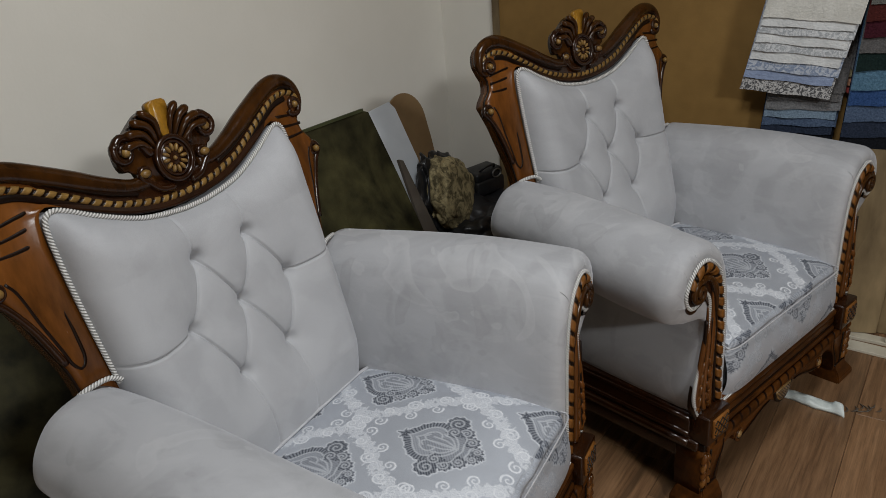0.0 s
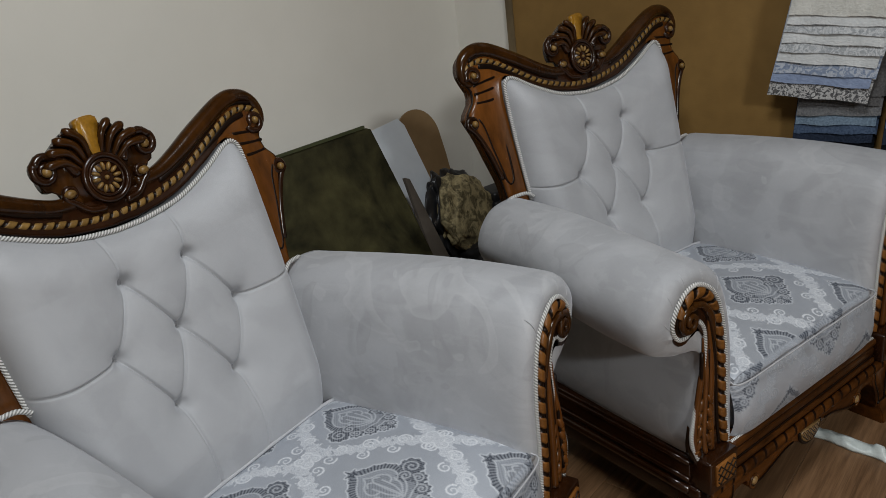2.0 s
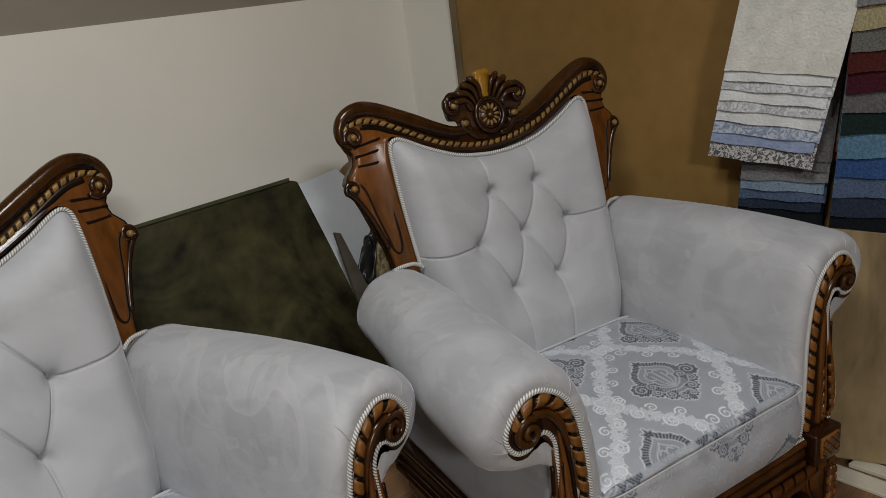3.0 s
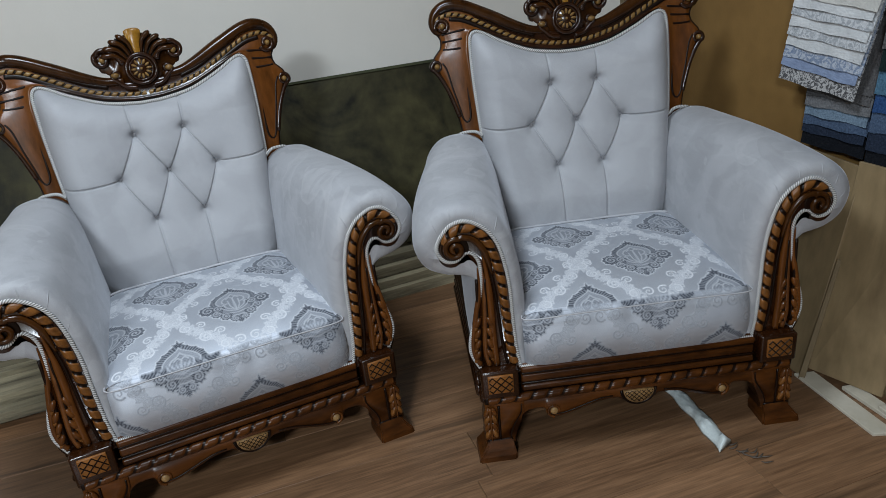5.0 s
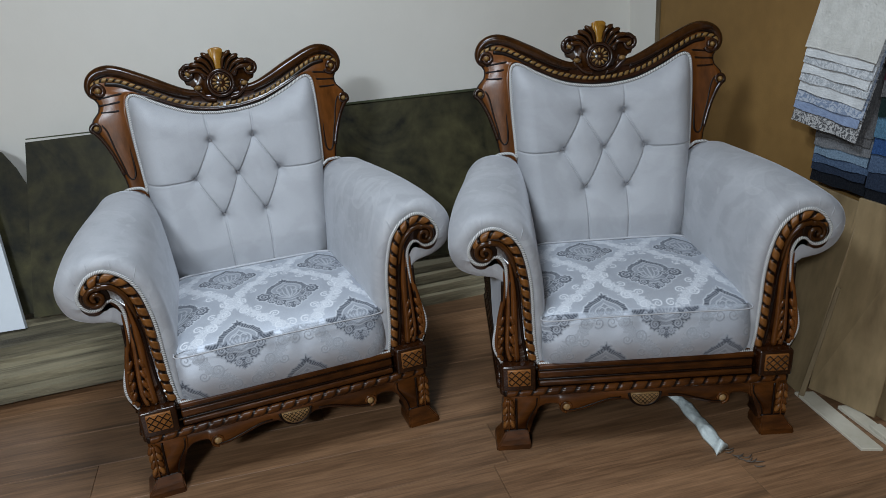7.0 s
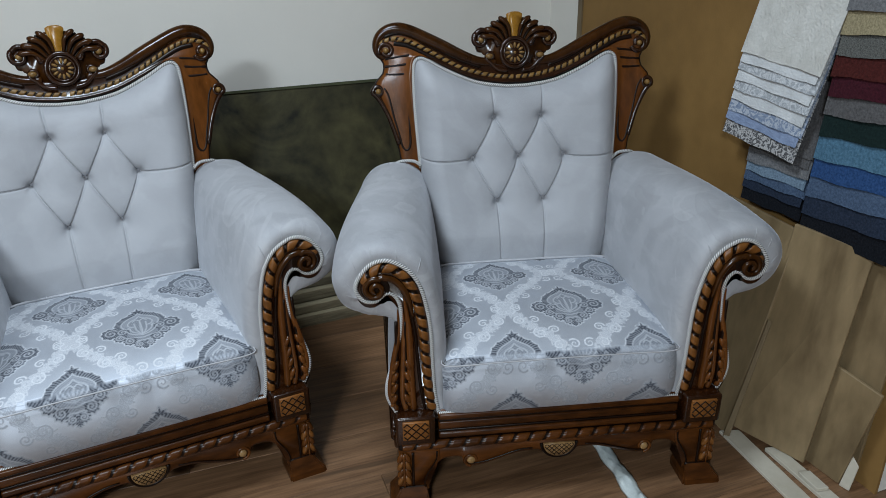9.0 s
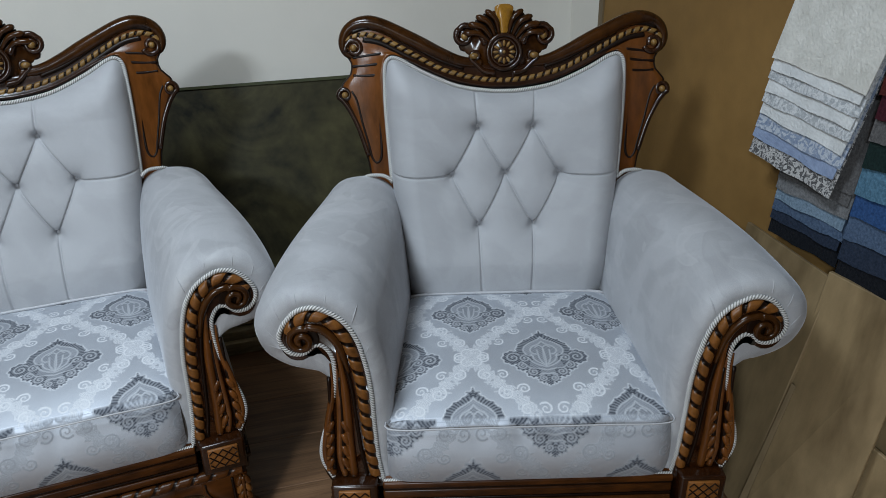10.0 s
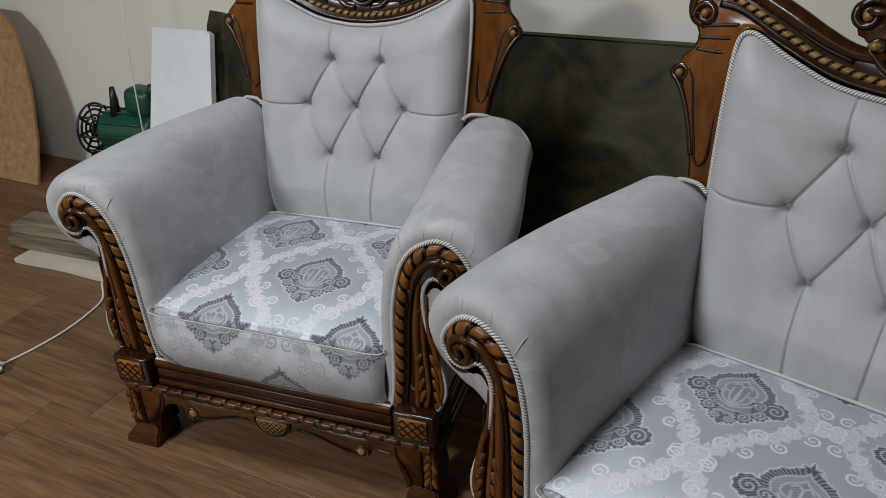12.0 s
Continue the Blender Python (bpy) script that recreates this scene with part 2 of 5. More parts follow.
def part(name, bm, mats, parent, label="", smooth=True):
    mats = mats if isinstance(mats, tuple) else (mats,)
    if name in PIECES:
        bm.verts.ensure_lookup_table()
        found = sorted(islands(bm), key=lambda p: -len(p.verts))
        if len(found) > 1:
            bm.free()
            for piece in found:
                piece.faces.ensure_lookup_table()
                slot = piece.faces[0].material_index if name in EYES else 0
                own = EYES[name] if slot and name in EYES else name
                if name in EYES:
                    for f in piece.faces:
                        f.material_index = 0
                one = new(own, mesh_of(own, piece, *((mats[slot],) if name in EYES else mats), smooth=smooth))
                one.parent = parent
            return one
    ob = new(name, mesh_of(name, bm, *mats, smooth=smooth))
    ob.parent = parent
    return tagged(ob, label)


def thing(name, label, category, m=Matrix(), group="", kind=""):
    ob = new(name)
    ob.empty_display_size = 0.1
    ob.matrix_world = m
    return tagged(ob, label, category, group, kind)


def spline(points, n, closed=False):
    """Catmull-Rom through the points, n samples evenly spaced by length."""
    P = np.array(points, float)
    if closed:
        P = np.vstack([P[-1], P, P[0], P[1]])
    else:
        P = np.vstack([2 * P[0] - P[1], P, 2 * P[-1] - P[-2]])
    out = []
    for i in range(1, len(P) - 2):
        a, b, c, d = P[i - 1:i + 3]
        for t in np.linspace(0, 1, 16, endpoint=False):
            out.append(0.5 * (2 * b + (c - a) * t + (2 * a - 5 * b + 4 * c - d) * t * t + (3 * b - a - 3 * c + d) * t ** 3))
    out.append(P[-2])
    return even(np.array(out), n)


def even(out, n):
    s = np.concatenate([[0], np.cumsum(np.linalg.norm(np.diff(out, axis=0), axis=1))])
    return np.stack([np.interp(np.linspace(0, s[-1], n), s, out[:, k]) for k in range(out.shape[1])], 1)


def tube(bm, path, radius, sides=10, up=(0, 0, 1), flat=1.0, caps=True, strands=0, pitch=0.02, depth=0.22, slot=0, cut=-0.8):
    """Sweep a round section along the path; strands > 0 twists it into a rope, whose grooves take material slot 1."""
    P = np.array(path, float)
    n = len(P)
    R = np.array([radius(i / (n - 1)) if callable(radius) else radius for i in range(n)])
    T = np.gradient(P, axis=0)
    T /= np.linalg.norm(T, axis=1, keepdims=True) + 1e-12
    s = np.concatenate([[0], np.cumsum(np.linalg.norm(np.diff(P, axis=0), axis=1))])
    U = np.array(up, float)
    A = 2 * math.pi * np.arange(sides) / sides
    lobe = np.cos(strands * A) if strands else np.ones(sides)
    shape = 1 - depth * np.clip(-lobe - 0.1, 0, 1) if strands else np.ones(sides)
    rings = []
    for i in range(n):
        side = np.cross(T[i], U)
        side /= np.linalg.norm(side) + 1e-12
        top = np.cross(side, T[i])
        turn = 2 * math.pi * s[i] / (pitch * strands) if strands else 0.0
        rings.append([bm.verts.new(P[i] + side * R[i] * shape[k] * math.cos(A[k] + turn) + top * R[i] * shape[k] * flat * math.sin(A[k] + turn)) for k in range(sides)])
    for i in range(n - 1):
        for k in range(sides):
            j = (k + 1) % sides
            f = bm.faces.new((rings[i][k], rings[i][j], rings[i + 1][j], rings[i + 1][k]))
            f.smooth = True
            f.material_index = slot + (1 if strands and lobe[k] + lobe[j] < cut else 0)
    if caps:
        for ring in (rings[0], rings[-1]):
            bm.faces.new(ring).material_index = slot
    return bm


def ball(bm, centre, r, scale=(1, 1, 1), turn=None, seg=12, slot=0):
    m = Matrix.Translation(centre) @ (turn or Matrix()) @ Matrix.Diagonal((*scale, 1))
    got = bmesh.ops.create_uvsphere(bm, u_segments=seg, v_segments=max(6, seg // 2 + 2), radius=r, matrix=m)
    for f in {f for v in got["verts"] for f in v.link_faces}:
        f.material_index = slot
    return bm


def box(bm, size, m=Matrix(), bevel=0.0, seg=2):
    got = bmesh.ops.create_cube(bm, size=1, matrix=m @ Matrix.Diagonal((*size, 1)))
    if bevel:
        edges = {e for v in got["verts"] for e in v.link_edges}
        bmesh.ops.bevel(bm, geom=list(edges), offset=bevel, segments=seg, affect="EDGES", profile=0.5)
    return bm


def prism(bm, outline, place, thick, bevel=0.0):
    """A flat outline (u, v) given depth: place(u, v, d) maps it to space, front at d = thick."""
    a = [bm.verts.new(place(u, v, 0.0)) for u, v in outline]
    b = [bm.verts.new(place(u, v, thick)) for u, v in outline]
    n = len(a)
    bm.faces.new(a)
    front = bm.faces.new(b)
    for i in range(n):
        bm.faces.new((a[i], a[(i + 1) % n], b[(i + 1) % n], b[i]))
    if bevel:
        bmesh.ops.bevel(bm, geom=list(front.edges), offset=bevel, segments=3, affect="EDGES", profile=0.6)
    return bm


def spiral(cx, cy, r0, r1, a0, turns, n=40):
    """Flat spiral from radius r0 inwards to r1, from angle a0 (degrees)."""
    t = np.linspace(0, 1, n)
    r, a = r0 + (r1 - r0) * t, math.radians(a0) + 2 * math.pi * turns * t
    return np.stack([cx + r * np.cos(a), cy + r * np.sin(a)], 1)


# ---- the brocade's pattern: one repeat of the cloth, worked out as a height field ----
REP_X, REP_Y, STEP = 0.33, 0.38, 0.001


def stroke(X, Y, path, w0, w1=None):
    """Signed nearness to a tapering stroke: above zero inside it."""
    best = np.full(X.shape, -9.0)
    n = len(path) - 1
    for i in range(n):
        (ax, ay), (bx, by) = path[i], path[i + 1]
        dx, dy = bx - ax, by - ay
        t = np.clip(((X - ax) * dx + (Y - ay) * dy) / (dx * dx + dy * dy + 1e-12), 0, 1)
        w = w0 if w1 is None else w0 + (w1 - w0) * (i + t) / n
        best = np.maximum(best, w - np.hypot(X - ax - t * dx, Y - ay - t * dy))
    return best


def weave():
    nx, ny = round(REP_X / STEP), round(REP_Y / STEP)
    gx, gy = np.meshgrid((np.arange(nx) + 0.5) * STEP - REP_X / 2, (np.arange(ny) + 0.5) * STEP - REP_Y / 2)
    dark, pale = np.zeros(gx.shape), np.zeros(gx.shape)

    def soft(v, e=0.0009):
        return np.clip(v / e * 0.5 + 0.5, 0, 1)

    def lines(u, v, paths):
        return np.maximum.reduce([stroke(u, v, path, w0, w1) for path, w0, w1 in paths])

    def near_path(u, v, path):
        return -stroke(u, v, path, 0.0)

    # the medallion: feathered ogee arch, a palmette in it, scrolls at its sides and foot
    arch = spline([(0, 0.84), (0.06, 0.74), (0.20, 0.64), (0.38, 0.52), (0.52, 0.34), (0.53, 0.16), (0.42, 0.02), (0.30, -0.02)], 30)
    heart = spline([(0, 0.62), (0.10, 0.50), (0.26, 0.40), (0.35, 0.24), (0.30, 0.10), (0.18, 0.06)], 20)
    fronds = [spline([(0.0, -0.42), (0.02, -0.10), (0.0, 0.34)], 8), spline([(0.03, -0.38), (0.14, -0.12), (0.17, 0.24)], 10), spline([(0.06, -0.36), (0.26, -0.18), (0.34, 0.06)], 10)]
    cup = spline([(0, -0.44), (0.20, -0.36), (0.36, -0.22), (0.44, -0.06)], 16)
    discs = [(0.84, -0.06, 0.27), (0.60, -0.38, 0.19), (0.36, -0.62, 0.19), (0.13, -0.85, 0.15), (0.52, -0.10, 0.20), (0.0, -1.0, 0.08)]
    curls_of = [spiral(x, z, r * 0.74, r * 0.10, a0, -1.5, 34) for (x, z, r), a0 in zip(discs[:5], (150, 70, 80, 90, 110))]
    stems = [spline([(0.0, -0.56), (0.22, -0.50), (0.44, -0.46), (0.62, -0.24)], 14), spline([(0.0, -0.70), (0.14, -0.68), (0.22, -0.72)], 8), spline([(0.0, 0.36), (0.10, 0.44), (0.20, 0.36)], 8)]
    leaf = [([(0, 0.92), (0, 1.12)], 0.060, 0.014), (spline([(0.02, 0.90), (0.10, 0.97), (0.16, 0.98)], 6), 0.050, 0.016), (spline([(0.03, 0.86), (0.14, 0.87), (0.22, 0.84)], 6), 0.045, 0.016)]

    def motif(cx, cy):
        sel = (np.abs(gx - cx) < 0.105) & (np.abs(gy - cy) < 0.105)
        if not sel.any():
            return
        u, v = np.abs(gx[sel] - cx) / 0.085, (gy[sel] - cy) / 0.085
        r = near_path(u, v, arch)
        ang = np.arctan2(v - 0.05, u)
        ax = np.interp(v, arch[:24, 1][::-1], arch[:24, 0][::-1])
        under = (u < ax) & (v < 0.86)
        feather = np.where(~under & (v > -0.02), 0.160 + 0.032 * np.abs(np.cos(ang * 10)) + 0.010 * np.cos(ang * 40) - r, -1)
        bays = np.maximum.reduce([d + 0.02 * np.cos(np.arctan2(v - z, u - x) * 9) - np.hypot(u - x, v - z) for x, z, d in discs])
        foot = 0.50 - np.hypot(u / 0.9, v + 0.36)
        inner = np.where(under & (v > -0.10), 1.0, -1)
        shell = np.maximum(bays, lines(u, v, leaf))
        hatch = 0.80 + 0.20 * np.sin(ang * 58 + r * 26)
        fine = 0.86 + 0.14 * np.sin((u + 1.3 * v) * 66)
        tone = np.where(inner > 0, 0.52 * fine, 0.0)
        palm = np.where((u < np.interp(v, heart[:14, 1][::-1], heart[:14, 0][::-1])) & (v < 0.62) & (v > 0.06), 0.66, 0.0)
        tone = np.maximum(tone, palm * fine)
        tone = np.maximum(tone, soft(foot, 0.05) * 0.66 * fine)
        tone = np.maximum(tone, soft(feather, 0.02) * 0.95 * hatch)
        tone = np.maximum(tone, soft(shell, 0.022) * 0.97 * fine)
        bright = np.maximum.reduce([soft(0.020 - near_path(u, v, q), 0.018) for q in curls_of + stems + fronds + [arch, heart, cup]])
        rim = np.maximum.reduce([feather, shell, foot])
        edge = soft(0.014 - np.abs(rim + 0.020), 0.016) * (inner < 0)
        dark[sel] = np.maximum(dark[sel], tone * (1 - 0.62 * bright))
        pale[sel] = np.maximum(pale[sel], np.maximum(bright * 0.30, edge * 0.5))

    for cx, cy in ((0, 0), (REP_X / 2, REP_Y / 2), (-REP_X / 2, REP_Y / 2), (REP_X / 2, -REP_Y / 2), (-REP_X / 2, -REP_Y / 2)):
        motif(cx, cy)
    # pale trellis: feathered acanthus bands and scrolls along the ogees that part the medallions, mirrored in each quarter
    rng = np.random.default_rng(11)
    hx, hy = REP_X / 2, REP_Y / 2
    line = spline([(hx, 0.006), (0.134, 0.030), (0.112, 0.072), (0.080, 0.098), (0.052, 0.128), (0.030, 0.164), (0.0, hy - 0.004)], 13)
    curls, plumes = [], []
    for i, (px, py) in enumerate(line):
        tx, ty = line[min(i + 1, 12)] - line[max(i - 1, 0)]
        a = math.degrees(math.atan2(ty, tx))
        for side in (-1, 1):
            b = math.radians(a + 90 * side)
            off = rng.uniform(0.014, 0.019)
            qx, qy = px + off * math.cos(b), py + off * math.sin(b)
            if i % 3 == (side > 0):
                r = rng.uniform(0.013, 0.019)
                curls.append((spiral(qx, qy, r, 0.002, a + 180 + side * rng.uniform(0, 50), -side * rng.uniform(1.2, 1.6), 26), 0.0021, 0.0010))
            for k in range(4):
                e = math.radians(a + 180 * (side > 0) + side * rng.uniform(15, 75))
                f = e + side * rng.uniform(0.5, 1.3)
                sx, sy = px + rng.uniform(-0.006, 0.006), py + rng.uniform(-0.006, 0.006)
                l1, l2 = rng.uniform(0.008, 0.014), rng.uniform(0.018, 0.027)
                plumes.append((spline([(sx, sy), (sx + l1 * math.cos(e), sy + l1 * math.sin(e)), (sx + l2 * math.cos(f), sy + l2 * math.sin(f))], 7), 0.0024, 0.0008))
    au, av = np.abs(gx), np.abs(gy)

    def laid(strokes):
        out = np.full(gx.shape, -1.0)
        for path, w0, w1 in strokes:
            q = np.array(path)
            lo, hi = q.min(0) - 0.006, q.max(0) + 0.006
            for U_, V_ in ((au, av), (2 * hx - au, av), (au, 2 * hy - av), (-au, av), (au, -av)):
                near = (U_ > lo[0]) & (U_ < hi[0]) & (V_ > lo[1]) & (V_ < hi[1])
                if near.any():
                    out[near] = np.maximum(out[near], stroke(U_[near], V_[near], path, w0, w1))
        return out

    plume, curl = laid(plumes), laid(curls)
    clear = dark < 0.12
    hatch = 0.60 + 0.40 * np.sin((gx + gy) * 1500 + 4 * np.sin(gy * 170) + 3 * np.sin(gx * 210))
    pale[:] = np.maximum(pale, soft(plume, 0.0012) * 0.62 * hatch * clear)
    pale[:] = np.maximum(pale, soft(0.0006 - np.abs(plume), 0.0007) * 0.55 * clear)
    pale[:] = np.maximum(pale, soft(curl, 0.0009) * 0.62 * clear)
    return dark, pale


DARK, PALE_THREAD = weave()


def weave_at(u, v):
    i = np.floor(np.mod(u / REP_X + 0.5, 1) * DARK.shape[1]).astype(int) % DARK.shape[1]
    j = np.floor(np.mod(v / REP_Y + 0.5, 1) * DARK.shape[0]).astype(int) % DARK.shape[0]
    return DARK[j, i], PALE_THREAD[j, i]


# ---- armchair: x across, front towards -y, feet on z = 0 ----
LEAN_BACK = 0.20
BN = Vector((0, -1, LEAN_BACK)).normalized()


def back_at(x, z, d=0.0):
    """A point d in front of the plane of the backrest's frame."""
    return Vector((x, 0.342 + LEAN_BACK * (z - 0.997), z)) + BN * d


def lower(z):
    return 1.33 - (1.33 - z) * 1.02


def pad_at(x, z, d=0.0):
    """A point d straight before the plane of the backrest's frame."""
    return Vector((x, 0.342 + LEAN_BACK * (z - 0.997) - d, z))


def face_at(x, z, d=0.0):
    """A point d in front of the plane of the arm faces."""
    return Vector((x, -0.335 - d, lower(z)))


def base_at(x, z, d=0.0):
    return Vector((x, -0.385 - d, z))


def both(side, pts):
    return [(side * x, z) for x, z in pts]


INNER = [(0.262, 0.44), (0.276, 0.60), (0.285, 0.70), (0.293, 0.85), (0.294, 0.940), (0.2905, 0.979), (0.276, 0.9925), (0.252, 0.986), (0.20, 0.958), (0.12, 0.925), (0.04, 0.9115), (0.0, 0.910)]
PIPE_FACE = [(0.298, 0.276), (0.306, 0.333), (0.310, 0.418), (0.312, 0.495), (0.320, 0.559), (0.335, 0.616), (0.360, 0.654), (0.395, 0.676), (0.420, 0.679), (0.446, 0.668), (0.471, 0.637), (0.476, 0.610),
             (0.460, 0.586), (0.434, 0.583), (0.412, 0.600), (0.394, 0.597), (0.380, 0.569), (0.380, 0.517), (0.395, 0.448), (0.417, 0.371), (0.418, 0.328), (0.400, 0.286)]
PAD_MID = [(0.272, 0.276), (0.272, 0.333), (0.272, 0.418), (0.275, 0.495), (0.284, 0.565), (0.303, 0.635), (0.335, 0.687), (0.385, 0.714), (0.430, 0.717), (0.480, 0.703), (0.518, 0.665), (0.530, 0.62),
           (0.513, 0.566), (0.470, 0.541), (0.430, 0.544), (0.405, 0.545), (0.392, 0.53), (0.390, 0.50), (0.398, 0.448), (0.412, 0.371), (0.412, 0.328), (0.400, 0.286)]
PAD_BACK = [(0.245, 0.256), (0.245, 0.333), (0.245, 0.418), (0.250, 0.495), (0.256, 0.565), (0.268, 0.635), (0.290, 0.683), (0.330, 0.706), (0.375, 0.708), (0.418, 0.694), (0.452, 0.655), (0.462, 0.612),
            (0.447, 0.572), (0.425, 0.552), (0.402, 0.546), (0.385, 0.54), (0.382, 0.53), (0.380, 0.50), (0.385, 0.448), (0.39, 0.371), (0.39, 0.318), (0.38, 0.262)]


def rope(path2d, place, r, pitch, strands, materials, parent, name, d=0.0, flat=1.0, per=8, label="", up=None, sides=10, depth=0.22, cut=-0.8):
    length = float(np.linalg.norm(np.diff(np.array(path2d), axis=0), axis=1).sum())
    pts = even(np.array(path2d, float), max(12, int(length / pitch * per)))
    bm = bmesh.new()
    tube(bm, [place(u, v, d) for u, v in pts], r, sides, up or (place(0, 0, 1) - place(0, 0, 0)), flat, strands=strands, pitch=pitch, depth=depth, cut=cut)
    return part(name, bm, materials, parent, label)


def line_tube(bm, path2d, place, r, d=0.0, n=40, flat=1.0, sides=8, slot=0):
    pts = spline(path2d, n) if len(path2d) < 20 else path2d
    return tube(bm, [place(u, v, d) for u, v in pts], r, sides, place(0, 0, 1) - place(0, 0, 0), flat, slot=slot)


def armchair(shifted=0):
    chair = thing("armchair", "carved dark walnut armchair with silver velvet and brocade seat", "armchair")

    # backrest frame: stiles and shaped top rail
    outer = [(0.330, 0.44), (0.332, 0.60), (0.337, 0.70), (0.344, 0.745), (0.362, 0.80), (0.381, 0.86), (0.396, 0.893), (0.404, 0.912), (0.396, 0.928), (0.378, 0.947), (0.374, 0.972), (0.384, 0.992), (0.394, 1.02), (0.386, 1.048),
             (0.355, 1.068), (0.31, 1.064), (0.24, 1.035), (0.17, 0.999), (0.10, 0.972), (0.05, 0.966), (0.0, 0.966)]
    o_half, i_half = np.vstack([spline(outer[:8], 24), spline(outer[7:], 40)[1:]]), np.vstack([spline(INNER[:5], 24), spline(INNER[4:], 40)[1:]])
    O = np.vstack([o_half * (-1, 1), o_half[::-1][1:]])
    I = np.vstack([i_half * (-1, 1), i_half[::-1][1:]])
    bm = bmesh.new()
    prof = [(0.0, -0.02), (0.0, 0.012), (0.06, 0.019), (0.2, 0.021), (0.72, 0.020), (0.88, 0.029), (0.97, 0.031), (1.0, 0.026), (1.0, -0.02)]
    rows = [[bm.verts.new(back_at(*(a + (b - a) * f), d)) for f, d in prof] for a, b in zip(O, I)]
    for r, s in zip(rows, rows[1:]):
        for k in range(len(prof)):
            j = (k + 1) % len(prof)
            bm.faces.new((r[k], r[j], s[j], s[k]))
    bm.faces.new(rows[0]), bm.faces.new(rows[-1])
    bm.faces.ensure_lookup_table()
    inner_x, inner_z = i_half[24:, 0][::-1], i_half[24:, 1][::-1]
    for f in bm.faces:
        c = f.calc_center_median()
        if abs(c.x) < 0.262 and c.z > np.interp(abs(c.x), inner_x, inner_z) - 0.004:
            f.material_index = 1
    part("back_frame", bm, (WALNUT, DARKWOOD), chair)
    bm = bmesh.new()
    for half_o in (O[: len(o_half)], O[len(o_half) - 1:]):
        line_tube(bm, half_o[::1], back_at, 0.0035, 0.010, sides=6)
    part("groove_line", bm, GLAZE, chair)
    # closed rear panel of the backrest
    bm = bmesh.new()
    prism(bm, [tuple(p) for p in I], lambda u, v, d: back_at(u, v, d - 0.022), 0.014)
    part("rear_panel", bm, GLAZE, chair, "dark wooden rear panel")

    for side in (-1, 1):
        # rounded top roll from the crest to the ear
        bm = bmesh.new()
        path = spline(both(side, [(0.055, 0.968), (0.105, 0.972), (0.16, 0.993), (0.235, 1.030), (0.305, 1.061), (0.348, 1.066), (0.380, 1.052), (0.3945, 1.025), (0.389, 1.000), (0.370, 0.990), (0.354, 1.000)]), 60)
        tube(bm, [back_at(u, v, 0.012) for u, v in path], lambda t: (0.0125 + 0.006 * min(1, t * 3)) if t < 0.66 else 0.0185 - 0.0125 * (t - 0.66) / 0.34, 14, BN, 1.15)
        part("top_roll", bm, ROLL, chair)
        bm = bmesh.new()
        line_tube(bm, both(side, [(0.10, 0.957), (0.16, 0.978), (0.235, 1.017), (0.30, 1.048), (0.34, 1.054), (0.372, 1.045)]), back_at, 0.005, 0.021, 50)
        part("groove_line", bm, GLAZE, chair)
        # ear scroll
        bm = bmesh.new()
        line_tube(bm, spiral(side * 0.367, 1.008, 0.0225, 0.009, 200, side * 1.0, 30), back_at, 0.0072, 0.021)
        ball(bm, back_at(side * 0.368, 1.009, 0.026), 0.0080, slot=1)
        part("ear_scroll", bm, (DARKWOOD, GILT_PALE), chair, "small carved scroll with gilt eye")
        bm = bmesh.new()
        tip = np.vstack([spline([(0.342, 0.75), (0.364, 0.82), (0.386, 0.866), (0.402, 0.888)], 16), spiral(0.3945, 0.899, 0.0165, 0.006, -20, 1.1, 28)])
        line_tube(bm, [(side * u, v) for u, v in tip], back_at, 0.0072, 0.015)
        ball(bm, back_at(side * 0.3945, 0.899, 0.025), 0.0080, slot=1)
        part("side_scroll", bm, (DARKWOOD, GILT_PALE), chair)
        # incised outline of the stile's panel
        bm = bmesh.new()
        line_tube(bm, np.array(both(side, spline([(0.313, 0.945), (0.310, 0.86), (0.309, 0.78), (0.311, 0.745), (0.322, 0.732), (0.333, 0.745), (0.340, 0.775), (0.354, 0.83), (0.366, 0.885), (0.378, 0.908)], 60))), back_at, 0.0034, 0.0200, flat=0.6, sides=6)
        line_tube(bm, np.array(both(side, spline([(0.313, 0.945), (0.34, 0.944), (0.372, 0.945)], 20))), back_at, 0.0034, 0.0200, flat=0.6, sides=6)
        line_tube(bm, np.array(both(side, spline([(0.305, 0.972), (0.34, 0.968), (0.373, 0.966)], 20))), back_at, 0.0034, 0.0200, flat=0.6, sides=6)
        line_tube(bm, np.array(both(side, spline([(0.302, 0.995), (0.33, 0.992), (0.372, 0.986)], 20))), back_at, 0.0034, 0.0200, flat=0.6, sides=6)
        part("incised_line", bm, GLAZE, chair)
    # rope carving under the roll
    half = [(0.004, 0.926), (0.06, 0.931), (0.11, 0.942), (0.16, 0.958), (0.235, 0.998), (0.30, 1.031), (0.345, 1.040), (0.378, 1.029), (0.3855, 1.008)]
    for side in (-1, 1):
        rope(spline(both(side, half), 160), back_at, 0.0074, 0.020, 1, (GILT_PALE, GLAZE), chair, "rope_carving", 0.019, 0.9, 16, "gilt and black twisted rope carving", depth=0.36, sides=18, cut=-1.0)
    bm = bmesh.new()
    # dark strip under the rope stands for the shade in the cove
    shade = [(x, z - 0.012) for x, z in half[:-2]]
    line_tube(bm, spline([(-x, z) for x, z in shade[::-1]] + shade, 140), back_at, 0.0068, 0.020, flat=0.55)
    part("groove_line", bm, GLAZE, chair)

    # crest: rosette, shell and volutes
    crest = thing("crest", "", "")
    crest.parent = chair
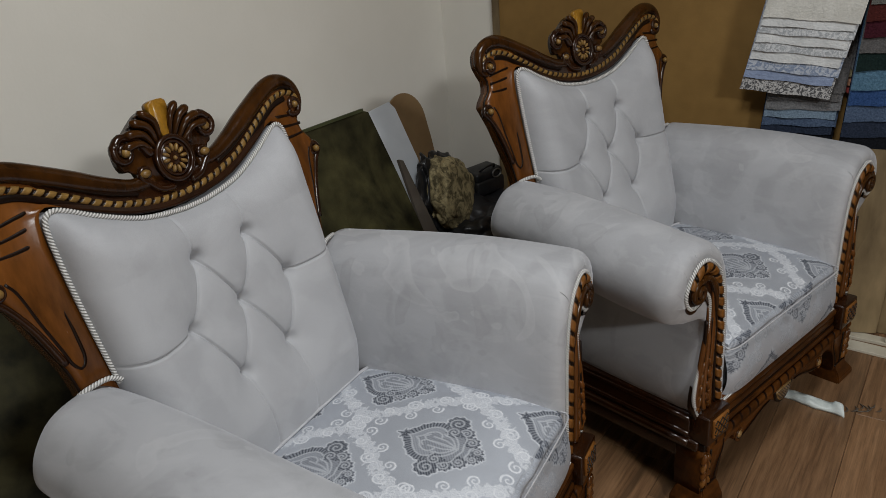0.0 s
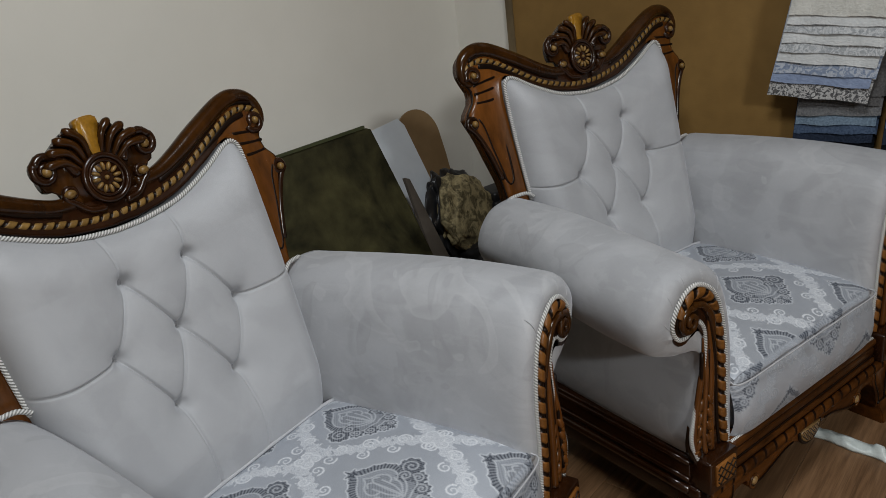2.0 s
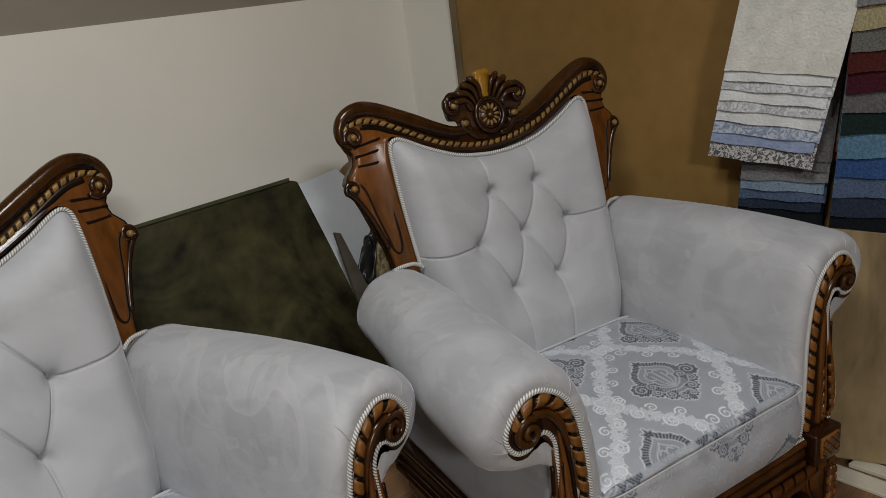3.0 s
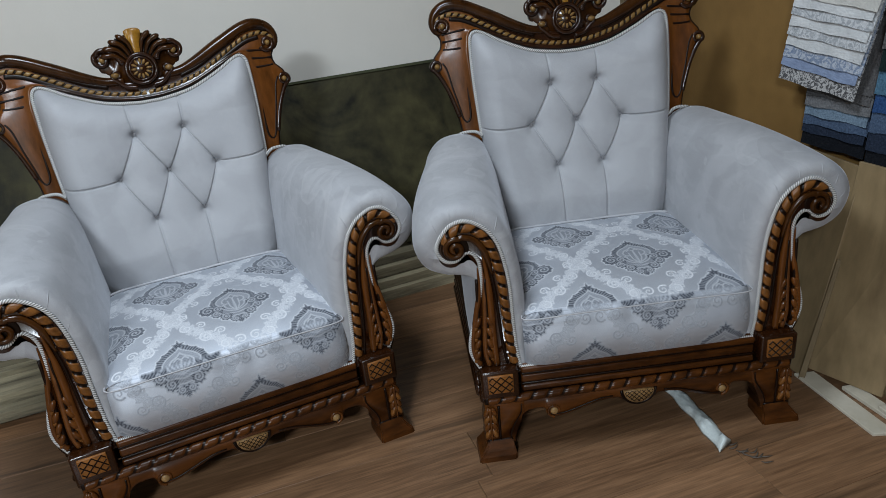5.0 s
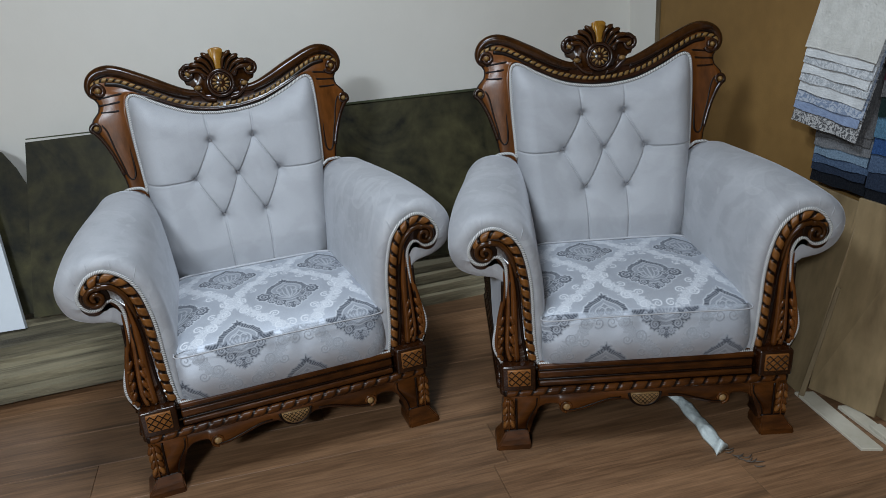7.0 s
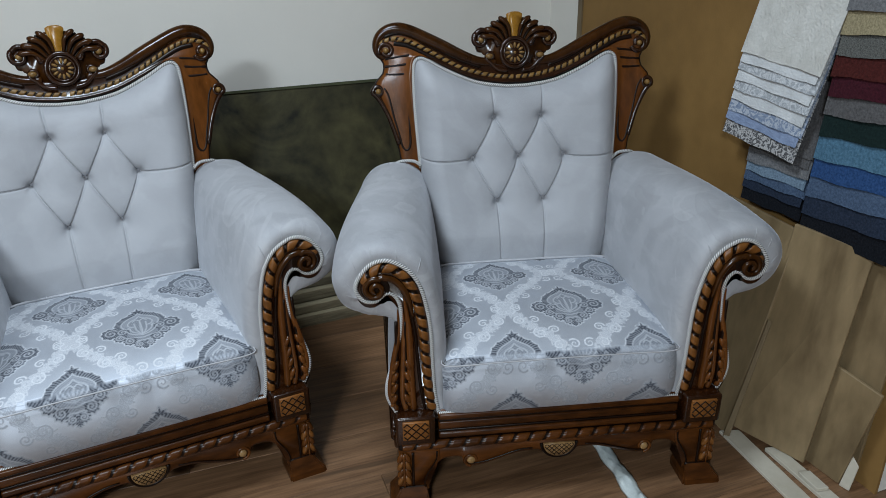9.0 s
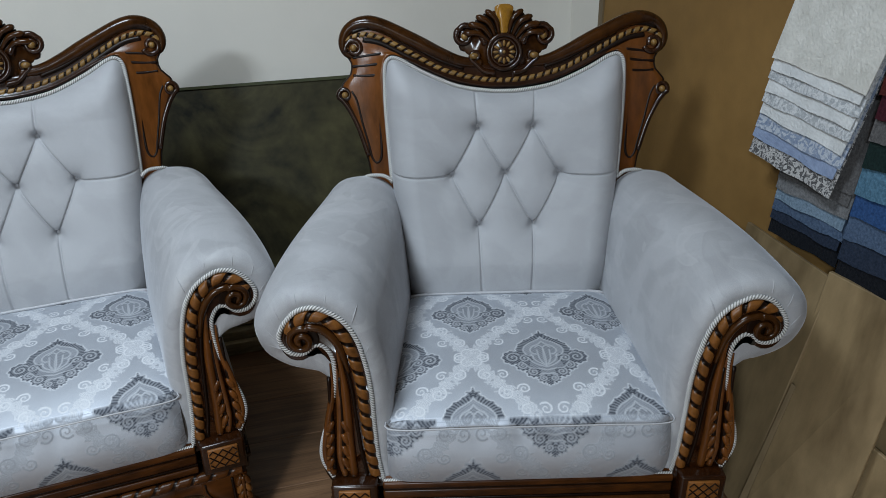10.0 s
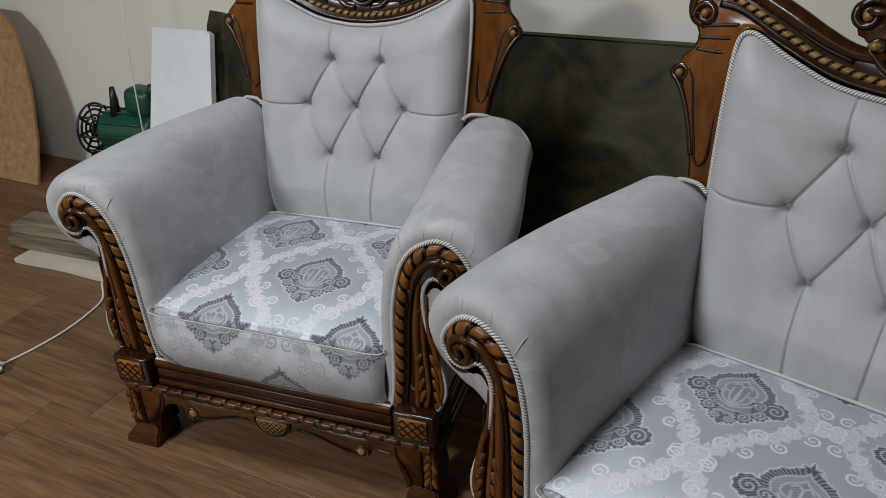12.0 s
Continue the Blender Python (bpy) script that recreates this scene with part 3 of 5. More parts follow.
    tagged(crest, "carved shell crest with rosette and amber gilt tip")
    bm = bmesh.new()
    lobes = [(-0.118, 1.0), (-0.124, 1.03), (-0.112, 1.055), (-0.085, 1.066), (-0.06, 1.082), (-0.035, 1.095), (0, 1.098), (0.035, 1.095), (0.06, 1.082), (0.085, 1.066), (0.112, 1.055), (0.124, 1.03), (0.118, 1.0), (0.095, 0.995),
             (0.085, 0.975), (0.055, 0.955), (0.03, 0.945), (0, 0.942), (-0.03, 0.945), (-0.055, 0.955), (-0.085, 0.975), (-0.095, 0.995)]
    prism(bm, [tuple(p) for p in spline([(x * 0.9, 0.985 + (z - 0.985) * 0.93) for x, z in lobes], 70, True)[:-1]], back_at, 0.018, 0.005)
    part("crest_body", bm, ROLL, crest)
    for side in (-1, 1):
        bm = bmesh.new()
        for a, length, w in ((75, 0.106, 0.0080), (61, 0.106, 0.0085), (47, 0.107, 0.0085), (34, 0.106, 0.0080)):
            ca, sa = math.cos(math.radians(a)), math.sin(math.radians(a))
            cb, sb = math.cos(math.radians(a - 9)), math.sin(math.radians(a - 9))
            p = [(side * ca * 0.040, 0.992 + sa * 0.040), (side * ca * length * 0.72, 0.994 + sa * length * 0.72), (side * cb * length * 1.03, 0.992 + sb * length * 1.0)]
            tube(bm, [back_at(u, v, 0.019 + 0.012 * math.sin(i / 15 * 2.5)) for i, (u, v) in enumerate(spline(p, 16))], lambda t, w=w: w * (0.40 + 0.72 * t) if t < 0.9 else w * (1.05 - 5.5 * (t - 0.9)), 10, BN, 1.25)
        part("shell_flute", bm, (ROLL,), crest)
        bm = bmesh.new()
        for a in (68, 54, 40):
            ca, sa = math.cos(math.radians(a)), math.sin(math.radians(a))
            cb, sb = math.cos(math.radians(a - 8)), math.sin(math.radians(a - 8))
            tube(bm, [back_at(side * u, 0.992 + w, 0.0185) for u, w in spline([(ca * 0.045, sa * 0.045), (ca * 0.078, sa * 0.078), (cb * 0.101, sb * 0.101)], 10)], 0.0050, 6, BN)
        part("groove_line", bm, GLAZE, crest)
        bm = bmesh.new()
        arc = np.vstack([spline([(0.045, 1.012), (0.065, 1.045), (0.095, 1.056), (0.113, 1.044)], 14), spiral(0.0975, 1.031, 0.021, 0.006, 40, -1.15, 30)])
        tube(bm, [back_at(side * u, v, 0.022) for u, v in arc], lambda t: 0.0085 - 0.003 * t, 9, BN, 1.2)
        ball(bm, back_at(side * 0.0965, 1.030, 0.027), 0.0085, slot=1)
        part("volute", bm, (DARKWOOD, GILT_PALE), crest, "carved volute with gilt eye")
        bm = bmesh.new()
        arc = np.vstack([spline([(0.022, 0.944), (0.05, 0.950), (0.072, 0.970)], 12), spiral(0.069, 0.984, 0.014, 0.005, -50, 0.9, 18)])
        tube(bm, [back_at(side * u, v, 0.022) for u, v in arc], lambda t: 0.0075 - 0.003 * t, 9, BN, 1.2)
        ball(bm, back_at(side * 0.074, 0.985, 0.027), 0.0085, (1.3, 1, 0.9), slot=1)
        part("leaf_scroll", bm, (DARKWOOD, GILT_PALE), crest)
    bm = bmesh.new()
    tipline = [(-0.006, 1.035), (0.006, 1.035), (0.014, 1.065), (0.026, 1.094), (0.027, 1.104), (0.012, 1.109), (-0.012, 1.109), (-0.027, 1.104), (-0.026, 1.094), (-0.014, 1.065)]
    prism(bm, [tuple(p) for p in spline(tipline, 40, True)[:-1]], lambda u, v, d: back_at(u * 0.82, v - 0.007, d + 0.012 + 0.008 * max(0, (v - 1.05) / 0.06) ** 2), 0.016, 0.006)
    part("amber_tip", bm, AMBER, crest, "amber gilt shell tip")
    bm = bmesh.new()
    prism(bm, [(0.043 * math.cos(a), 0.993 + 0.043 * math.sin(a)) for a in np.linspace(0, 2 * math.pi, 40, endpoint=False)], back_at, 0.028, 0.003)
    for r, tr in ((0.040, 0.0055), (0.031, 0.003)):
        ring = [back_at(r * math.cos(a), 0.993 + r * math.sin(a), 0.028) for a in np.linspace(0, 2 * math.pi, 49)]
        tube(bm, ring, tr, 8, BN, caps=False)
    part("rosette_ring", bm, DARKWOOD, crest)
    bm = bmesh.new()
    for k in range(12):
        a = 2 * math.pi * k / 12
        turn = Matrix.Rotation(math.atan(LEAN_BACK), 4, "X").inverted() @ Matrix.Rotation(-a, 4, "Y")
        ball(bm, back_at(0.0205 * math.cos(a), 0.993 + 0.0205 * math.sin(a), 0.029), 0.0080, (1.0, 0.6, 0.46), turn, 10)
    ball(bm, back_at(0, 0.993, 0.029), 0.0042)
    part("rosette_petal", bm, GILT_PALE, crest, "worn gilt petal")

    # tufted backrest cushion
    buttons = [(-0.068, 0.829), (0.068, 0.829), (-0.135, 0.717), (0.0, 0.716), (0.135, 0.717), (-0.068, 0.594), (0.068, 0.594)]
    TL_, TR_, ML_, MC_, MR_, LL_, LR_ = buttons
    deep = [(TL_, MC_), (TR_, MC_), (TL_, ML_), (TR_, MR_), (ML_, LL_), (MR_, LR_), (MC_, LL_), (MC_, LR_)]
    light = [(TL_, (-0.075, 0.935)), (TR_, (0.075, 0.935)), (ML_, (-0.30, 0.722)), (MR_, (0.30, 0.722)), (LL_, (-0.062, 0.40)), (LR_, (0.062, 0.40))]
    nx, nz = 291, 350
    edge = spline(INNER, 400)
    bm = bmesh.new()
    S, V = np.meshgrid(np.linspace(-1, 1, nx), np.linspace(0, 1, nz))
    S = np.sin(S * math.pi / 2) * 0.35 + S * 0.65
    rim = [(x, z) for x, z in edge if z > 0.90 and x < 0.2855]
    rim = sorted(rim)
    ztop = np.interp(np.abs(S) * 0.288, [p[0] for p in rim], [p[1] for p in rim]) - 0.002
    Z = 0.40 + (ztop - 0.40) * V
    wide = np.interp(Z, [0.40, 0.60, 0.70, 0.85, 0.945, 1.0], [0.258, 0.276, 0.285, 0.292, 0.292, 0.287])
    X = S * wide
    ex = np.clip((1 - np.abs(S)) * wide / 0.07, 0, 1)
    ez = np.clip((ztop - Z) / 0.08, 0, 1)
    H = 0.030 + (0.068 + 0.022 * np.clip((0.86 - Z) / 0.27, 0, 1.3)) * np.sqrt(1 - (1 - ex) ** 2) * np.sqrt(1 - (1 - ez) ** 2)

    def seg(a, b):
        dx, dz = b[0] - a[0], b[1] - a[1]
        t = np.clip(((X - a[0]) * dx + (Z - a[1]) * dz) / (dx * dx + dz * dz), 0, 1)
        return np.hypot(X - a[0] - t * dx, Z - a[1] - t * dz)

    fold = np.zeros(X.shape)
    for a, b in deep:
        q = seg(a, b)
        fold = np.maximum(fold, 0.0065 * np.exp(-q / 0.014) + 0.006 * np.exp(-(q / 0.0020) ** 2))
    for a, b in light:
        q = seg(a, b)
        fold = np.maximum(fold, 0.0025 * np.exp(-q / 0.016) + 0.006 * np.exp(-(q / 0.0021) ** 2))
    H -= fold
    H -= 0.030 * np.clip((0.52 - Z) / 0.12, 0, 1) ** 1.5
    for bx, bz in buttons:
        q = np.hypot(X - bx, Z - bz)
        H -= 0.032 * np.exp(-(q / 0.044)) + 0.013 * np.exp(-(q / 0.0112) ** 2)
    verts = [[bm.verts.new(pad_at(X[j, i], Z[j, i], H[j, i])) for i in range(nx)] for j in range(nz)]
    for j in range(nz - 1):
        for i in range(nx - 1):
            bm.faces.new((verts[j][i], verts[j][i + 1], verts[j + 1][i + 1], verts[j + 1][i]))
    rimv = [verts[j][0] for j in range(nz)] + [verts[-1][i] for i in range(1, nx)] + [verts[j][-1] for j in range(nz - 2, -1, -1)]
    rear = [bm.verts.new(v.co - BN * 0.03) for v in rimv]
    for k in range(len(rimv) - 1):
        bm.faces.new((rimv[k], rimv[k + 1], rear[k + 1], rear[k]))
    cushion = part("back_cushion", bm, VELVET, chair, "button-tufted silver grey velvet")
    for bx, bz in buttons:
        j, i = np.unravel_index(np.argmin(np.hypot(X - bx, Z - bz)), X.shape)
        bm = bmesh.new()
        ball(bm, (0, 0, 0), 0.0098, (1, 0.55, 1), seg=16)
        ob = part("button", bm, BUTTON, cushion, "velvet covered button, darkened for the shade in its tuft")
        ob.matrix_basis = Matrix.Translation(pad_at(bx, bz, H[j, i] + 0.0045))
    e2 = even(edge[edge[:, 1] > 0.69], 200)
    rope(np.vstack([e2 * (-1, 1), e2[::-1][1:]]), pad_at, 0.0049, 0.0058, 3, (CORD, CORD_SHADE), chair, "piping_cord", 0.040, 1.0, 3, "twisted silver cord", sides=12, depth=0.3)

    # arms
    p0, p1, p2 = (spline(q, 90) for q in ([(x, lower(z)) for x, z in PIPE_FACE], [(x, lower(z)) for x, z in PAD_MID], PAD_BACK))
    for side in (-1, 1):
        arm = thing("arm", "", "")
        arm.parent = chair
        bm = bmesh.new()
        rings = []
        front = [(-0.339, 0.02), (-0.3415, 0.25), (-0.340, 0.5), (-0.335, 0.72), (-0.325, 0.88), (-0.312, 0.97), (-0.297, 1.0)]
        for y, f in front:
            rings.append([(q[0], y, q[1]) for q in p0 + (p1 - p0) * f])
        for y in np.linspace(-0.27, 0.25, 22):
            t = (y + 0.297) / 0.547
            w = t * t * (3 - 2 * t) * 0.55 + t * 0.45
            q = p1 + (p2 - p1) * w
            swell = 0.012 * math.sin(math.pi * t)
            mid = q.mean(0)
            rings.append([(a + swell * (a - mid[0]) / 0.2, y, b + (0.010 * math.sin(math.pi * t) if b > 0.6 else 0)) for a, b in q])
        q = p2
        for k, y in ((0.9, 0.267), (0.7, 0.279), (0.35, 0.285)):
            mid = q.mean(0)
            rings.append([(mid[0] + (a - mid[0]) * k, y, mid[1] + (b - mid[1]) * k) for a, b in q])
        vs = [[bm.verts.new((side * a, y, b)) for a, y, b in r] for r in rings]
        for r, s in zip(vs, vs[1:]):
            for k in range(len(r) - 1):
                bm.faces.new((r[k], r[k + 1], s[k + 1], s[k]))
            bm.faces.new((r[-1], r[0], s[0], s[-1]))
        bm.faces.new(vs[-1])
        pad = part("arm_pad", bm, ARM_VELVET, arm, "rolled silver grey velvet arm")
        # gathered tucks round the scroll
        for k in (27, 33, 38, 43, 47, 51, 55):
            bm = bmesh.new()
            lean = 0.004 * math.sin(k * 1.7)
            pts = [(side * (rings[q][k][0] + lean * q / 4), rings[q][k][1] + 0.0004, rings[q][k][2]) for q in (1, 2, 3, 4)]
            tube(bm, spline(pts, 12), lambda t: 0.0011 * math.sin(math.pi * (0.25 + 0.75 * t)) + 0.0002, 6, (0, -1, 0))
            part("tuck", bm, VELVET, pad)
        # carved wooden face
        outline = p0[:, :]
        bm = bmesh.new()
        prism(bm, [(side * a, b) for a, b in outline[::1]], lambda u, v, d: face_at(u, v, d - 0.008), 0.016, 0.004)
        facew = part("arm_face", bm, DARKWOOD, arm, "carved walnut arm face")
        cx, cz = 0.434, 0.615
        rp = spline([(0.314, 0.292), (0.322, 0.36), (0.326, 0.44), (0.330, 0.51), (0.341, 0.575), (0.359, 0.625), (0.388, 0.656), (0.418, 0.663), (0.444, 0.650), (0.457, 0.628)], 160)
        rope([(side * a, b) for a, b in rp], face_at, 0.0118, 0.033, 1, (GILT, GLAZE), facew, "rope_carving", 0.008, 0.8, 18, "gilt and black twisted rope carving", depth=0.36, sides=20, cut=-1.05)
        bm = bmesh.new()
        inner = spline([(0.331, 0.292), (0.340, 0.36), (0.345, 0.44), (0.350, 0.51), (0.361, 0.57), (0.380, 0.615), (0.402, 0.636)], 60)
        line_tube(bm, [(side * a, b) for a, b in inner], face_at, 0.0042, 0.008)
        part("groove_line", bm, GLAZE, facew)
        bm = bmesh.new()
        prism(bm, [(side * (cx + 0.033 * math.cos(a)), cz + 0.031 * math.sin(a)) for a in np.linspace(0, 2 * math.pi, 30, endpoint=False)], face_at, 0.010, 0.003)
        part("scroll_well", bm, GLAZE, facew)
        bm = bmesh.new()
        sp = np.vstack([spline([(0.352, 0.54), (0.366, 0.60), (0.392, 0.634), (0.42, 0.643)], 20), spiral(cx, cz, 0.0265, 0.004, 115, -1.55, 60)])
        tube(bm, [face_at(side * u, v, 0.010 + 0.006 * i / 79) for i, (u, v) in enumerate(sp)], lambda t: 0.0085 - 0.002 * t if t > 0.12 else 0.003 + 0.046 * t, 10, (0, -1, 0), 1.1)
        part("scroll", bm, ROLL, facew, "carved spiral scroll")
        # long ridges and acanthus leaf
        for pts, r in (([(0.372, 0.60), (0.366, 0.55), (0.362, 0.48), (0.362, 0.40), (0.360, 0.33), (0.358, 0.292)], 0.009), ([(0.378, 0.575), (0.374, 0.52), (0.376, 0.45), (0.381, 0.38), (0.383, 0.33), (0.376, 0.292)], 0.0065), ([(0.386, 0.56), (0.386, 0.50), (0.400, 0.43), (0.411, 0.37), (0.411, 0.33), (0.398, 0.295)], 0.007)):
            bm = bmesh.new()
            tube(bm, [face_at(side * u, v, 0.008) for u, v in spline(pts, 40)], lambda t, r=r: r * min(1, 0.25 + 2.2 * t), 9, (0, -1, 0), 0.9)
            part("ridge", bm, CURL if r == 0.0065 else WALNUT, facew)
        bm = bmesh.new()
        for k in range(4):
            z = 0.415 - 0.030 * k
            for s2, dx, a in ((1, 0.0175, -24), (-1, -0.0135, 24)):
                xx = 0.380 + 0.002 * k + dx
                turn = Matrix.Rotation(math.radians(side * a), 4, "Y")
                ball(bm, face_at(side * xx, z, 0.010), 0.017, (0.46, 0.5, 1.0), turn, 10)
                ball(bm, face_at(side * (xx + 0.004 * s2), z - 0.012, 0.011), 0.010, (0.5, 0.5, 1.0), turn, 8, slot=1)
        part("acanthus_leaf", bm, (WALNUT, GILT), facew, "carved acanthus leaf with gilt edges")
        bm = bmesh.new()
        for x in (0.3705, 0.391):
            tube(bm, [face_at(side * (x + 0.006 * t), 0.53 - 0.22 * t, 0.0095) for t in np.linspace(0, 1, 20)], 0.0042, 7, (0, -1, 0))
        part("groove_line", bm, GLAZE, facew)
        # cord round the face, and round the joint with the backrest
        rope([(side * a, b) for a, b in spline(PIPE_FACE, 300)], face_at, 0.0049, 0.0058, 3, (CORD, CORD_SHADE), arm, "piping_cord", 0.007, 1.0, 3, "twisted silver cord", sides=12, depth=0.3)
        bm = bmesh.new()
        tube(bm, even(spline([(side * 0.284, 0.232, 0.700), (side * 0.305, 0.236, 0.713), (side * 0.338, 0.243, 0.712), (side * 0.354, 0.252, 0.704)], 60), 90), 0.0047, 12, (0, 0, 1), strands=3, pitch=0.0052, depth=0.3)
        part("piping_cord", bm, (CORD, CORD_SHADE), arm)

    # seat cushion
    step = 0.0013
    hw, yf, yb = 0.287, -0.356, 0.13
    na, drop = int(2 * hw / step), 0.125
    xs = np.linspace(-hw, hw, na)
    prof = []
    for z in np.arange(0.250, 0.391, step):
        t = (z - 0.250) / 0.148
        prof.append((yf - 0.020 * math.sin(math.pi * t ** 0.8) + 0.004, z, 0))
    for a in np.linspace(0.1, 1.5, 12):
        prof.append((yf + 0.013 - 0.0105 * math.cos(a), 0.391 + 0.0115 * math.sin(a), 0))
    for y in np.arange(yf + 0.014, yb, step):
        t = (y - yf) / (yb - yf)
        prof.append((y, 0.402 + 0.030 * (1 - math.exp(-t * 6.5)) - 0.05 * max(0, t - 0.9) ** 2 * 10, 1))
    prof = np.array(prof)
    n = len(prof)
    XX = np.repeat(xs[None, :], n, 0)
    bulge = 1 - (np.abs(XX) / hw) ** 4
    YY = np.repeat(prof[:, 0:1], na, 1)
    ZZ = np.repeat(prof[:, 1:2], na, 1)
    on_top = prof[:, 2:3] > 0.5
    YY = np.where(on_top, YY, YY + 0.022 * (np.abs(XX) / hw) ** 16)
    narrow = np.where(on_top, 1 - 0.10 * np.clip((YY - yf) / (yb - yf), 0, 1), 1)
    crown = np.where(on_top, 0.012 * bulge * np.sin(math.pi * np.clip((YY - yf) / (yb - yf), 0, 1)) - 0.012 * (np.abs(XX) / hw) ** 12, 0)
    pucker = np.where(on_top, 0, 0.0022 * np.sin(XX * 62 + 2 * np.sin(XX * 17)) * np.clip((ZZ - 0.33) / 0.07, 0, 1))
    co = np.stack([XX * narrow, YY - pucker, ZZ + crown], -1).reshape(-1, 3)
    d1, q1 = weave_at(XX - 0.053, YY + 0.178)
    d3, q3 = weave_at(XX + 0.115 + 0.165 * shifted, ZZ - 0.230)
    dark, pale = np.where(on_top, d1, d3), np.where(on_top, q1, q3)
    # front panel: pale lace greyed, satin's angle-dependent light put into the thread colours
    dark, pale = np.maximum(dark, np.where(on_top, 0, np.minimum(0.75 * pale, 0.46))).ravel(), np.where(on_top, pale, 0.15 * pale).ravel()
    idx = np.arange(n * na).reshape(n, na)
    faces = np.stack([idx[:-1, :-1], idx[:-1, 1:], idx[1:, 1:], idx[1:, :-1]], -1).reshape(-1, 4)
    me = bpy.data.meshes.new("seat_cushion")
    me.from_pydata(co.tolist(), [], faces.tolist())
    for key, values in (("dark_thread_and_shade", dark), ("pale_thread", pale)):
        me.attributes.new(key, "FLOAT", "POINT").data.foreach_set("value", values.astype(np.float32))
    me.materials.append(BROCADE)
    me.shade_smooth()
    seat = new("seat_cushion", me)
    seat.parent = chair
    tagged(seat, "silver damask brocade seat cushion")
    bm = bmesh.new()
    box(bm, (2 * hw - 0.02, 0.46, 0.13), pose(0, -0.105, 0.325), 0.02)
    part("cushion_core", bm, BROCADE, seat)
    bm = bmesh.new()
    tube(bm, spline([(-hw * 0.94, yb - 0.01, 0.418), (-hw * 0.99, -0.2, 0.424), (-hw, yf + 0.03, 0.400), (-hw + 0.012, yf - 0.001, 0.394), (-0.15, yf - 0.009, 0.399), (0.0, yf - 0.009, 0.3995), (0.15, yf - 0.009, 0.399), (hw - 0.012, yf - 0.001, 0.394), (hw, yf + 0.03, 0.400), (hw * 0.99, -0.2, 0.424), (hw * 0.92, yb - 0.01, 0.418)], 160), 0.0018, 8)
    part("seam_welt", bm, PALE_CLOTH, seat)
    bm = bmesh.new()
    tube(bm, [(x, yb - 0.006, 0.433 - 0.06 * (x / 0.26) ** 8 * 0.2) for x in np.linspace(-0.25, 0.25, 40)], 0.004, 8)
    part("seam_welt", bm, PALE_CLOTH, seat)

    # base: rails, blocks, apron, legs
    base = thing("base", "", "")
    base.parent = chair
    base.matrix_basis = Matrix.Translation((0, 0.033, -0.0226)) @ Matrix.Diagonal((1, 1, 1.017, 1))
    tagged(base, "carved walnut base with rope moulding and scalloped apron")
    bm = bmesh.new()
    box(bm, (0.60, 0.05, 0.075), pose(0, -0.352, 0.243), 0.004)
    part("front_rail", bm, BASEWOOD, base)
    for z, h, d in ((0.270, 0.016, 0.010), (0.244, 0.022, 0.006), (0.218, 0.016, 0.010)):
        bm = bmesh.new()
        box(bm, (0.60, 0.03, h), pose(0, -0.385 + 0.015 - d, z), 0.005, 3)
        part("rail_moulding", bm, BASEWOOD, base)
    bm = bmesh.new()
    for z in (0.2585, 0.229):
        box(bm, (0.60, 0.012, 0.007), pose(0, -0.384, z), 0.002)
    part("groove_line", bm, GLAZE, base)
    rope([(x, 0.276) for x in np.linspace(-0.298, 0.298, 120)], lambda u, v, d: Vector((u, -0.384 - d, v)), 0.0048, 0.0052, 3, (CORD, CORD_SHADE), base, "piping_cord", 0.0, 1.0, 3, sides=12, depth=0.3)
    rope([(x, 0.196) for x in np.linspace(-0.39, 0.39, 220)], base_at, 0.0118, 0.040, 1, (BASEWOOD, GLAZE), base, "rope_moulding", 0.011, 1.0, 26, "twisted rope moulding", depth=0.16, sides=20, cut=-1.55)
    bm = bmesh.new()
    box(bm, (0.80, 0.05, 0.02), pose(0, -0.375, 0.196), 0.004)
    part("moulding_board", bm, GLAZE, base)
    for side in (-1, 1):
        bm = bmesh.new()
        box(bm, (0.094, 0.075, 0.078), pose(side * 0.3565, -0.372, 0.247), 0.006, 3)
        block = part("corner_block", bm, DARKWOOD, base)
        bm = bmesh.new()
        box(bm, (0.064, 0.008, 0.050), pose(side * 0.356, -0.411, 0.252), 0.002)
        tile = part("diamond_tile", bm, AMBER_WOOD, block, "cross-hatched gilt tile")
        bm = bmesh.new()
        for s2 in (-1, 1):
            for k in range(-2, 3):
                a = np.array([(side * 0.356 + k * 0.0215 - s2 * 0.026, 0.226), (side * 0.356 + k * 0.0215 + s2 * 0.026, 0.278)])
                pts = a[0] + (a[1] - a[0]) * np.linspace(0, 1, 30)[:, None]
                pts = pts[(np.abs(pts[:, 0] - side * 0.356) < 0.031) & (np.abs(pts[:, 1] - 0.252) < 0.024)]
                if len(pts) > 2:
                    tube(bm, [(u, -0.4155, v) for u, v in pts], 0.0016, 6, (0, -1, 0))
        part("groove_line", bm, GLAZE, tile)
        # side rails
        bm = bmesh.new()
        box(bm, (0.03, 0.62, 0.07), pose(side * 0.392, -0.05, 0.247), 0.004)
        box(bm, (0.05, 0.66, 0.03), pose(side * 0.384, -0.055, 0.196), 0.008, 3)
        box(bm, (0.028, 0.60, 0.05), pose(side * 0.38, -0.06, 0.16), 0.004)
        part("side_rail", bm, DARKWOOD, base)
        bm = bmesh.new()
        for z, r in ((0.200, 0.010), (0.226, 0.006), (0.268, 0.006)):
            tube(bm, [(side * 0.4065, y, z) for y in np.linspace(-0.36, 0.25, 12)], r, 10)
        part("side_moulding", bm, DARKWOOD, base)
        # front leg: post, leaf and flared foot
        leg = thing("front_leg", "", "")
